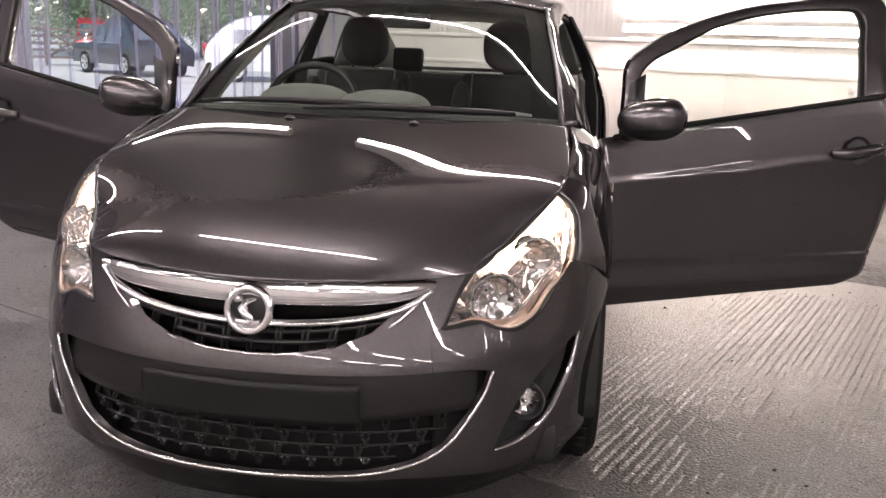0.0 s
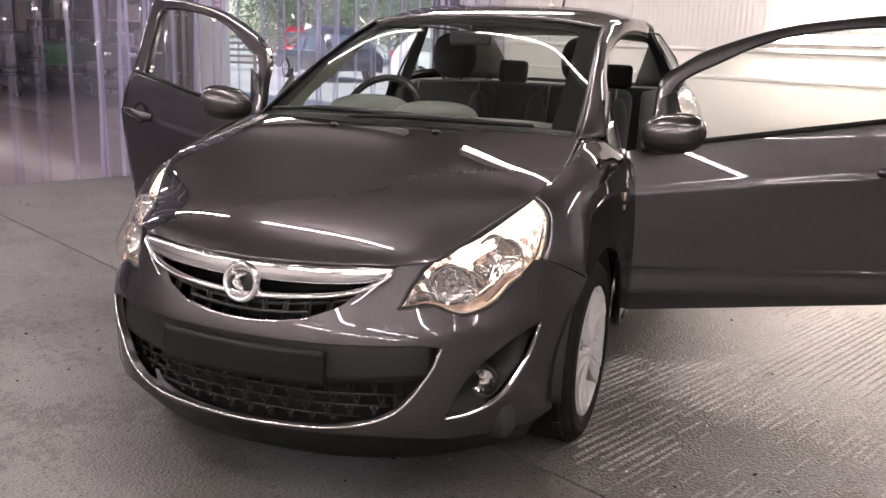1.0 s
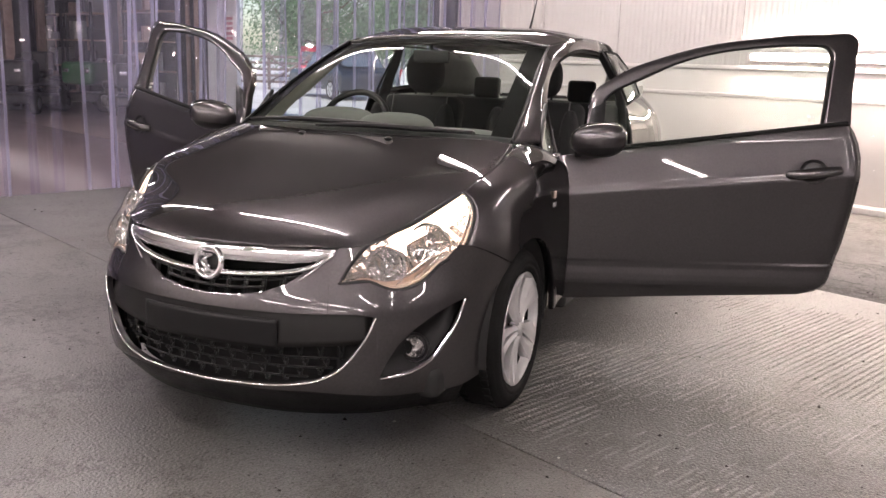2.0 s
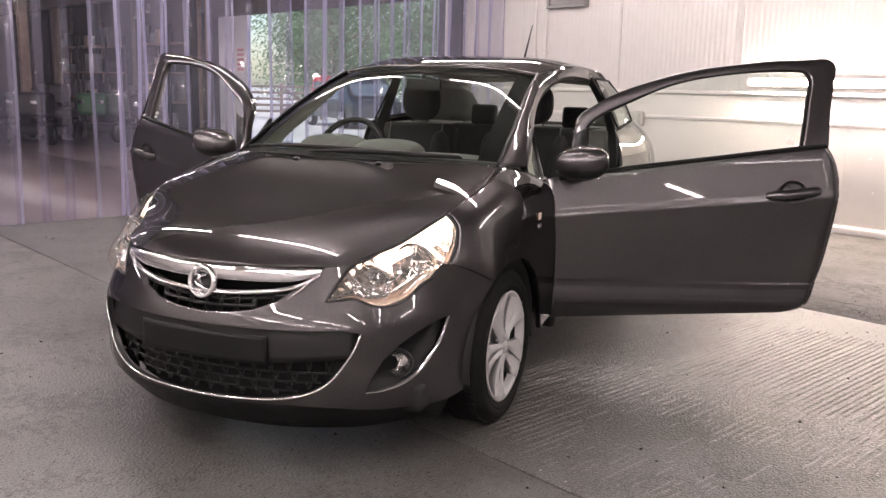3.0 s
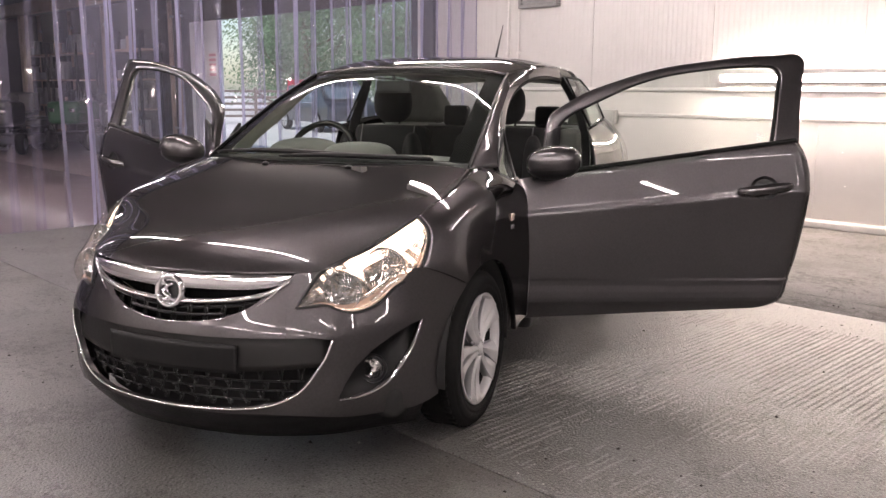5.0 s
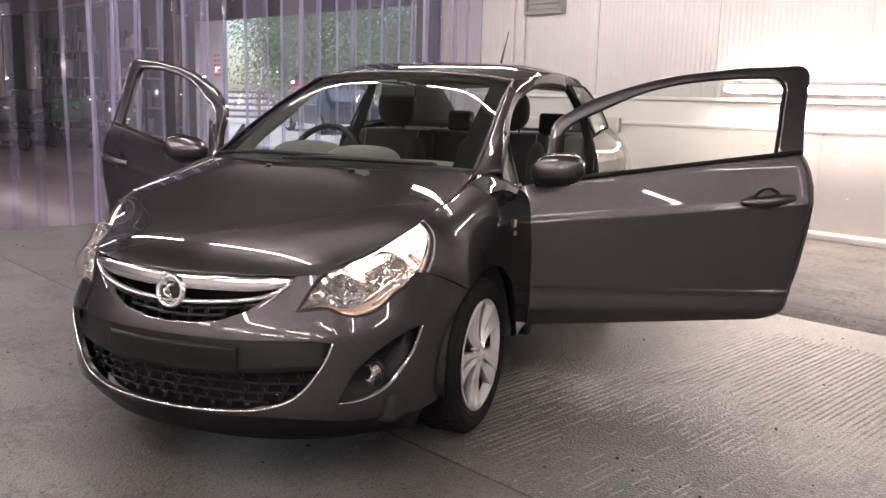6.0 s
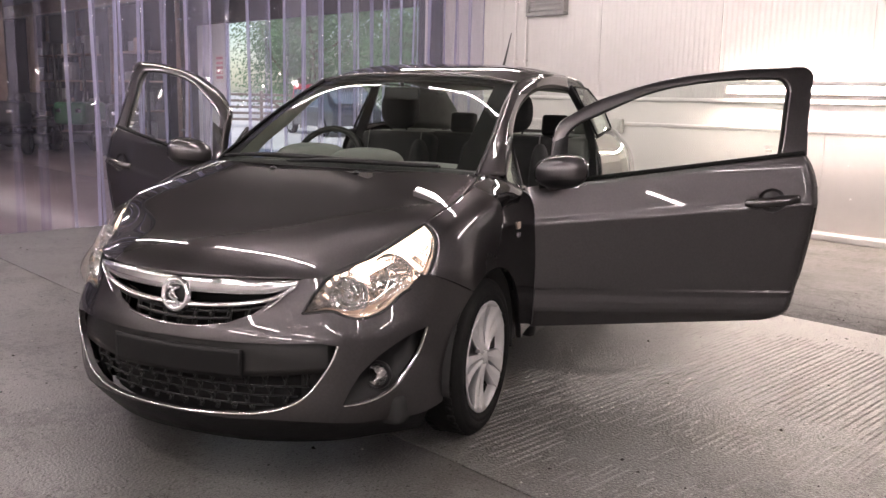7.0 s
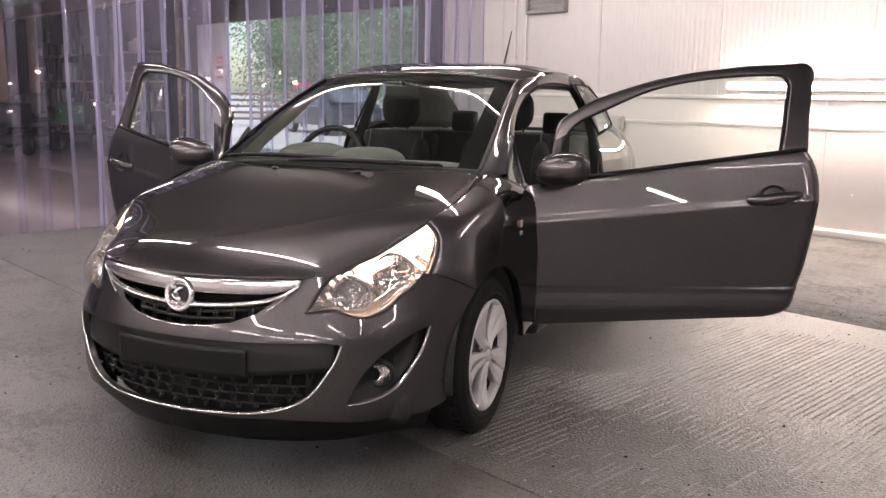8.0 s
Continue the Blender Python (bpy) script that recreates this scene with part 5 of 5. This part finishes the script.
def cushion(name, x0, x1, y0, y1, z0, z1, lean, parent, label="", mat=None, bulge=.02):
    """A padded block, leaning back by lean degrees about its lower edge."""
    bm = box(x0, x1, y0, y1, z0, z1, min(x1 - x0, y1 - y0, z1 - z0) * .38, segments=4)
    t = Matrix.Translation((0, y0, z0)) @ Matrix.Rotation(radians(-lean), 4, "X") @ Matrix.Translation((0, -y0, -z0))
    bm.transform(t)
    return part(name, bm, mat or CLOTH, parent, label)


for x in (-.36, .36):
    seat = cushion("front_seat", x - .25, x + .25, 1.02, 1.52, .42, .58, 0, car, "black cloth front seat with headrest")
    cushion("backrest", x - .235, x + .235, 1.46, 1.60, .55, 1.13, 17, seat)
    for d in (-1, 1):
        part("piping", tube([(x + d * .17, 1.452 + .30 * (z - .55), z) for z in (.62, .80, .98, 1.10)], .004, 6, n=12), STITCH, seat)
        pod("bolster", x + d * .205, 1.50, .82, .05, .09, .24, CLOTH, seat)
    pod("headrest", x * .97, 1.66, 1.225, .118, .062, .118, CLOTH, seat)
    for d in (-.05, .05):
        part("headrest_post", tube([(x + d, 1.66, 1.10), (x + d, 1.70, 1.22)], .006, 6), SATIN, seat)
bench = cushion("rear_bench", -.60, .60, 2.05, 2.50, .45, .62, 0, car, "black cloth rear bench with headrests")
cushion("backrest", -.60, .60, 2.46, 2.58, .60, 1.08, 16, bench)
for x in (-.33, .33):
    cushion("headrest", x - .09, x + .09, 2.62, 2.70, 1.06, 1.20, 8, bench)
part("parcel_shelf", box(-.55, .55, 2.66, 2.98, 1.045, 1.06, .004), DASH, car)
part("roof_lining", net_mesh([[(x * w, y, z - .035 - .03 * x * x) for x in np.linspace(-1, 1, 9)] for y, z, w in ((1.03, 1.405, .52), (1.4, 1.45, .57), (1.85, 1.465, .58), (2.3, 1.44, .56), (2.66, 1.39, .52))], away=(0, 1.8, 3)), HEADLINING, car, solid=0.004)
mirror = part("inside_mirror", box(-.095, .095, .92, .945, 1.285, 1.345, .012, segments=3), DARK, car, "black rear-view mirror")
part("stalk", tube([(0, .935, 1.33), (0, .935, 1.352), (0, .925, 1.372)], .010, 8), SATIN, mirror)
for side in (1, -1):
    x0, x1 = sorted((.60 * side, .73 * side))
    part("inner_side_panel", box(x0, x1, 1.9, 2.95, .30, 1.08, .03), DASH, car)
for side in (1, -1):
    n = [[(x * side, y, z) for x, y, z in ((a[k] * (1 - t) + b[k] * t) for t in np.linspace(0, 1, 6))] for a, b in [(np.array([(.60, 2.30, 1.36), (.55, 2.72, 1.34), (.50, 2.74, 1.335)]), np.array([(.70, 2.34, 1.09), (.56, 2.86, 1.07), (.40, 2.93, 1.075)]))] for k in range(3)]
    part("rear_pillar_trim", net_mesh(n, away=(0, 3.6, 1.2)), HEADLINING, car, "grey trim of the broad rear pillar", solid=0.01)
part("cabin_floor", box(-.70, .70, .5, 2.9, .30, .36, .02), DARK, car)

# ---- on the white wall ----
GREY = material("grey_painted_metal", (0.22, 0.215, 0.21), 0.5, spots=0.12, scale=12)
BOXGREY = material("pale_grey_plastic", (0.42, 0.41, 0.385), 0.45, spots=0.05, scale=20)
m = ROOM @ pose(-3.52, 0, 0.10)
vent = thing("wall_vent", "grey framed vent box high on the white wall", "vent", m)
part("frame", box(-.31, .29, -.10, -.002, 2.20, 2.24, .006, m=m), GREY, vent)
part("frame", box(-.31, .29, -.10, -.002, 2.62, 2.66, .006, m=m), GREY, vent)
part("frame", box(-.31, -.27, -.10, -.002, 2.242, 2.618, .006, m=m), GREY, vent)
part("frame", box(.25, .29, -.10, -.002, 2.242, 2.618, .006, m=m), GREY, vent)
part("backing", box(-.268, .248, -.06, -.002, 2.242, 2.618, m=m), GREY, vent)
for k in range(6):
    part("slat", box(-.267, .247, -.085, -.061, 2.26 + .06 * k, 2.29 + .06 * k, .004, m=m), GREY, vent)
m = ROOM @ pose(-2.43, 0, 0)
sock = thing("socket_box", "pale grey socket box on the wall rail", "socket", m)
part("body", box(-.12, .12, -.10, -.036, .915, 1.085, .02, m=m), BOXGREY, sock)
part("cover", box(-.095, .095, -.12, -.101, .955, 1.06, .015, m=m), BOXGREY, sock)
part("gland", lathe([(.0, -.04), (.018, -.04), (.02, 0)], 12, m=m @ pose(0, -.07, .915)), BOXGREY, sock)
for x in (-4.05, -3.87):
    m = ROOM @ pose(x, -.03, 0)
    pipe = thing("conduit", "thin white conduit pipe up the wall", "pipe", m, "conduits")
    part("pipe", tube([tuple(m @ Vector((0, 0, z))) for z in (1.36, 2.2, 3.1)], .012, 8), TRIM, pipe)
    for z in (1.76, 2.5):
        part("clip", box(-.022, .022, -.016, .027, z - .012, z + .012, .004, m=m), TRIM, pipe)
# panel joints of the cladding: slim cover strips
for x in (-4.3, -2.75, -1.2, .35, 1.9, 3.45, 5.0, 6.55):
    setting("trim", box(x - .02, x + .02, -.008, -.001, .11, 3.1, .002), WALL, "white cover strip between wall panels", ROOM)

# ---- through the curtain: store, doorway, yard ----
DOORLEAF = material("pale_door_leaf", (0.80, 0.81, 0.84), 0.4, spots=0.05, scale=3)
leaf = setting("door_1", box(-12.4, -11.3, -.02, .06, 0, 2.55, .01), DOORLEAF, "pale grey open door leaf", ROOM)
m = ROOM @ pose(-11.55, -.03, 1.72)
sign = thing("wall_sign", "small white and red notice on the door leaf", "sign", m)
part("board", box(-.19, .19, -.006, 0, -.26, .26, .002, m=m), material("sign_white", (.8, .78, .78), .5), sign)
RED = material("sign_red", (.62, .30, .36), .5)
for k in range(5):
    part("bar", box(-.09, .15, -.010, -.0065, -.19 + .09 * k, -.14 + .09 * k, m=m), RED, sign)

CARGREY = material("dark_blue_car_paint", (.016, .022, .036), .3, .3, 1.0, .03, spots=.08, scale=500)
CARPANE = material("dark_car_window", (.10, .13, .17), .10, 0, 1.0, .02, shine=1.0, spots=.25, scale=4)
CARWHITE = material("white_car_paint", (.75, .75, .76), .35, 0, 1.0, .03, spots=.03, scale=20)
CARRED = material("red_car_paint", (.5, .02, .05), .3, .1, 1.0, .03, spots=.05, scale=20)
FARWHEEL = material("silver_painted_wheel", (.62, .62, .63), .45, .1, spots=.05, scale=40)
TAIL = material("red_tail_light", (.45, .02, .03), .2, coat=1.0)


def vehicle(name, label, m, mat, length, height, nose, cabin, width=1.75, tail=False):
    """A parked car: side outline (y along, z) closed across its width with rounded shoulders."""
    v = thing(name, label, "car", m, "parked cars")
    half = length / 2
    outline = [(-half, .35), (-half - .02, .55), (-half + .06, nose), (-half + cabin[0], nose + .12), (-half + cabin[1], height), (half - cabin[3], height - .03), (half - cabin[2], nose + .18), (half, nose + .05), (half + .02, .5), (half - .02, .35)]
    pts = spline([(0, y, z) for y, z in outline], 60)
    net = []
    for p in pts:
        up = max(0, min(1, (p[2] - nose) / max(.1, height - nose)))
        w = width / 2 * (1 - .20 * up)
        net.append([tuple(m @ Vector((x * w, p[1] + (.05 * (x * x) * (1 if p[1] < 0 else -1)), p[2] - .05 * abs(x) ** 6))) for x in (-1, -.96, -.8, -.4, 0, .4, .8, .96, 1)])
    body = part("body", net_mesh(net, away=tuple(m @ Vector((0, 0, .6)))), mat, v)
    for s in (-1, 1):
        bm = bmesh.new()
        low = [p for p in pts]
        ring = [bm.verts.new(m @ Vector((s * width / 2 * (1 - .20 * max(0, min(1, (p[2] - nose) / max(.1, height - nose)))) * .995, p[1] * .99, p[2] - .04))) for p in low]
        bm.faces.new(ring)
        part("side", bm, mat, body)
        for y0, y1 in ((-half + cabin[1] - .28, .0), (.06, half - cabin[3] - .25)):
            x = s * width / 2 * .93
            bm = bmesh.new()
            q = [(y0, nose + .14), (y0 + .3, height - .12), (y1, height - .11), (y1, nose + .14)]
            front = [bm.verts.new(m @ Vector((s * width / 2 * (1 - .20 * max(0, (z - nose) / (height - nose))) + s * .006, y, z))) for y, z in q]
            bm.faces.new(front)
            part("side_window", bm, CARPANE, body)
            part("window_line", tube([tuple(m @ Vector((s * (width / 2 + .004), y0 - .05 + (y1 - y0 + .05) * t, nose + .125))) for t in (0, 1)], .012, 6), CHROME, body)
        for y in (-half + .80, half - .75):
            wm = m @ pose(s * (width / 2 + .012), y, .32, 0, 90 * s, 0)
            wh = part("wheel", lathe([(.0, .0), (.05, .005), (.20, -.01), (.215, .006)], 20, m=wm), FARWHEEL, v)
            part("tyre", lathe([(.20, -.15), (.31, -.16), (.325, -.10), (.31, -.005), (.23, .012), (.212, .0)], 24, m=wm), RUBBER, wh)
            for k in range(5):
                part("spoke_gap", box(.07, .18, -.022, .022, .004, .012, .004, m=wm @ pose(0, 0, 0, 0, 0, 72 * k)), DARK, wh)
        y = half - .01 if tail else -half + .05
        part("light", box(min(s * .62, s * .82), max(s * .62, s * .82), y - .05, y + .05, nose - .22, nose + (.12 if tail else -.08), .02, m=m), TAIL if tail else CHROME, body)
    ws = [[(x * width * .40, -half + cabin[0] + .06 + (cabin[1] - cabin[0] - .10) * t, nose + .15 + (height - nose - .19) * t + .012) for x in np.linspace(-1, 1, 5)] for t in np.linspace(0, 1, 4)]
    part("windscreen", net_mesh([[tuple(m @ Vector(p)) for p in r] for r in ws]), CARPANE, body)
    rw = [[(x * width * .38, half - cabin[2] - .02 - (cabin[3] - cabin[2] - .06) * t, nose + .22 + (height - nose - .30) * t + .02) for x in np.linspace(-1, 1, 5)] for t in np.linspace(0, 1, 4)]
    part("rear_window", net_mesh([[tuple(m @ Vector(p)) for p in r] for r in rw]), CARPANE, body)
    return v


vehicle("parked_car", "dark blue estate car parked in the yard", pose(-12.35, 21.9, -.03, 0, 0, -125), CARGREY, 4.0, 1.45, .78, (1.05, 1.75, .25, .75))
vehicle("parked_car", "white hatchback parked in the yard with its side towards the doorway", pose(-7.63, 21.28, -.03, 0, 0, 115), CARWHITE, 4.0, 1.5, .88, (.9, 1.5, .08, .5), 1.72, True)
vehicle("parked_car", "red hatchback parked beside the fence", pose(-20.4, 33.9, -.03, 0, 0, 33), CARRED, 3.9, 1.5, .85, (.9, 1.5, .1, .6), 1.7, True)

# field gate
WOOD = material("weathered_pale_wood", (.34, .25, .20), .8, spots=.25, scale=8)
GATEWOOD = material("dark_weathered_gate_wood", (.13, .105, .095), .8, spots=.25, scale=8)
m = pose(-17.2, 25.2, -.03, 0, 0, 33)
gate_f = thing("field_gate", "wooden five-bar field gate", "gate", m)
for k in range(5):
    part("bar", box(-1.5, 1.5, -.02, .02, .25 + .23 * k, .34 + .23 * k, .006, m=m), GATEWOOD, gate_f)
for x in (-1.5, 0, 1.5):
    part("upright", box(x - .06, x + .06, .022, .08, .0, 1.35, .006, m=m), GATEWOOD, gate_f)
for s in (-1, 1):
    part("brace", tube([tuple(m @ Vector((0, -.04, .28 if s > 0 else 1.2))), tuple(m @ Vector((1.5, -.04, 1.2 if s > 0 else .28)))], .045, 6), GATEWOOD, gate_f)

# trees behind the yard
LEAF = material("green_leaves", (.115, .185, .105), .6, spots=.6, scale=3)
BARK = material("tree_bark", (.10, .075, .055), .9, spots=.3, scale=6, bump=.5, bump_scale=20)


def tree(x, y, h, seed):
    r = random.Random(seed)
    t = thing("tree", "broad green leafy tree at the edge of the yard", "tree", pose(x, y, -.03), "yard trees")
    bm = tube([(x, y, -.03), (x + .1, y, h * .25), (x - .1, y + .1, h * .55)], [.22, .16, .08], 8, n=10)
    limbs = []
    for k in range(7):
        a = r.uniform(0, 6.28)
        z0 = h * r.uniform(.18, .5)
        tip = (x + math.cos(a) * h * .28, y + math.sin(a) * h * .28, z0 + h * r.uniform(.1, .3))
        tube([(x, y, z0), ((x + tip[0]) / 2, (y + tip[1]) / 2, z0 + h * .04), tip], [.07, .045, .02], 6, bm, n=6)
        limbs.append(tip)
    part("trunk", bm, BARK, t)
    verts, faces = [], []
    centres = [(x + r.gauss(0, h * .20), y + r.gauss(0, h * .16), h * r.uniform(.12, .95)) for _ in range(85)] + limbs
    for cx, cy, cz in centres:
        spread = h * r.uniform(.06, .11)
        for _ in range(290):
            px, py, pz = cx + r.gauss(0, spread), cy + r.gauss(0, spread), cz + r.gauss(0, spread * .8)
            if pz < .3:
                continue
            n = Vector((r.gauss(0, 1), r.gauss(0, 1), r.gauss(0, 1))).normalized()
            u = n.orthogonal().normalized()
            w = n.cross(u)
            s = r.uniform(.045, .10)
            k = len(verts)
            c = Vector((px, py, pz))
            verts += [c - u * s, c + w * s * .5, c + u * s, c - w * s * .5]
            faces.append((k, k + 1, k + 2, k + 3))
    me = bpy.data.meshes.new("crown")
    me.from_pydata([tuple(v) for v in verts], [], faces)
    me.materials.append(LEAF)
    ob = new("crown", me)
    ob.parent = t
    ob.matrix_parent_inverse = t.matrix_world.inverted()
    return t


for k, (x, y, h) in enumerate(((-20.9, 35.0, 8.5), (-16.0, 36.5, 9.5), (-11.5, 38.0, 8.8), (-7.0, 39.0, 9.5), (-2.0, 40.0, 9.0), (-24.2, 40.5, 9.0), (-18.6, 41.0, 9.8), (-13.6, 41.5, 9.6), (-9.0, 42.0, 10.0))):
    tree(x, y, h, 40 + k)

# machines in the dark store
MGREEN = material("green_machine_paint", (.012, .085, .028), .35, coat=.6, spots=.12, scale=10)
MBLACK = material("black_machine_parts", (.015, .015, .015), .55, spots=.2, scale=10)


def mower(label, m, hood):
    v = thing("ride_on_mower", label, "mower", m, "stored machines")
    part("hood", box(-.35, .35, -.95, .05, .55, 1.02, .12, m=m, segments=4), hood, v)
    part("deck", box(-.60, .60, -.25, .70, .16, .36, .06, m=m), MBLACK, v)
    part("seat", box(-.25, .25, .45, .90, .66, .80, .06, m=m), MBLACK, v)
    part("seat_back", box(-.25, .25, .86, .98, .74, 1.18, .05, m=m), MBLACK, v)
    part("wing", box(-.55, .55, .35, 1.10, .50, .64, .05, m=m), MBLACK, v)
    part("steering_wheel", tube([tuple(m @ pose(0, .22, 1.06, 35, 0, 0) @ Vector((.17 * math.cos(t), .17 * math.sin(t), 0))) for t in np.linspace(0, 6.28, 24, endpoint=False)], .014, 6, closed=True), MBLACK, v)
    part("column", tube([tuple(m @ Vector((0, .10, .7))), tuple(m @ Vector((0, .22, 1.05)))], .025, 8), MBLACK, v)
    for s in (-1, 1):
        for y, r, w in ((-.70, .21, .14), (.75, .30, .24)):
            wm = m @ pose(s * .50, y, r, 0, 90 * s, 0)
            wh = part("wheel", lathe([(.0, .02), (r * .5, .015), (r * .55, .0)], 16, m=wm), STEEL, v)
            part("tyre", lathe([(r * .5, -w), (r * .9, -w), (r, -w * .7), (r, -w * .2), (r * .9, .01), (r * .55, .012)], 20, m=wm), RUBBER, wh)
        part("headlight", box(s * .22 - .06, s * .22 + .06, -.965, -.94, .80, .88, .01, m=m), CHROME, v)
    return v


mower("green ride-on mower stored against the wall", ROOM @ pose(-15.4, -.95, 0, 0, 0, 40), MGREEN)
for k, (x, y, a) in enumerate(((-15.2, -2.6, 55), (-16.1, -3.6, 60), (-17.0, -1.9, 50), (-13.9, -.9, 70), (-16.6, -4.9, 35))):
    mower("black ride-on mower stored in the dark bay", ROOM @ pose(x, y, 0, 0, 0, a), MBLACK)
for x, y in ((-16.0, -2.55), (-18.6, -1.0)):
    m = ROOM @ pose(x, y, 0)
    p_ = thing("timber_post", "brown timber roof post in the store", "post", m, "timber posts")
    part("shaft", box(-.09, .09, -.09, .09, 0, 3.1, .01, m=m), WOOD, p_)
    part("foot", box(-.14, .14, -.14, .14, 0, .12, .01, m=m), STEEL, p_)


def shelf_rack(x, y, seed):
    """A tall dark rack of boards, half filled with cans and boxes."""
    r = random.Random(seed)
    m = ROOM @ pose(x, y, 0)
    v = thing("storage_rack", "dark steel storage rack half filled with tins and boxes", "rack", m, "store racks")
    for px in (-.75, .75):
        for py in (-.22, .22):
            part("upright", box(px - .025, px + .025, py - .025, py + .025, 0, 2.3, .004, m=m), MBLACK, v)
    for z in (.25, .85, 1.45, 2.05):
        part("shelf", box(-.72, .72, -.25, .25, z, z + .03, .004, m=m), WOOD, v)
        px = -.62
        while px < .6:
            w = r.uniform(.10, .26)
            if r.random() < .75:
                h = r.uniform(.15, .42)
                if r.random() < .5:
                    part("box", box(px, px + w, -.2, .12, z + .031, z + .031 + h, .01, m=m), r.choice((MBLACK, BACKWALL, WOOD, GREY)), v)
                else:
                    part("tin", lathe([(.0, 0), (w * .45, 0), (w * .47, .01), (w * .47, h * .95), (w * .42, h), (.0, h)], 14, m=m @ pose(px + w / 2, -.05, z + .031)), r.choice((STEEL, MBLACK, GREY)), v)
            px += w + r.uniform(.02, .12)
    return v


for k, x in enumerate((-14.2, -17.4, -19.2)):
    shelf_rack(x, -.35, 70 + k)
for x in (-12.75, -13.1, -16.3, -18.2, -20.2):
    m = ROOM @ pose(x, -.06, 0)
    pipe = thing("wall_pipe", "rusty brown pipe up the store wall", "pipe", m, "store pipes")
    part("pipe", tube([tuple(m @ Vector((0, 0, z))) for z in (0, 1.5, 3.1)], .045, 8), WOOD, pipe)
    for z in (.5, 1.6, 2.7):
        part("clip", box(-.07, .07, -.02, .056, z - .02, z + .02, .004, m=m), STEEL, pipe)
for y in (-1.5, -3.6, -5.7):
    m = ROOM @ pose(-12.6, y, 0)
    beam = thing("roof_beam", "pale brown timber roof beam over the store", "beam", m, "roof beams")
    part("beam", box(-9.3, -.2 + 3.5, -.09, .09, 2.86, 3.115, .008, m=m), WOOD, beam)
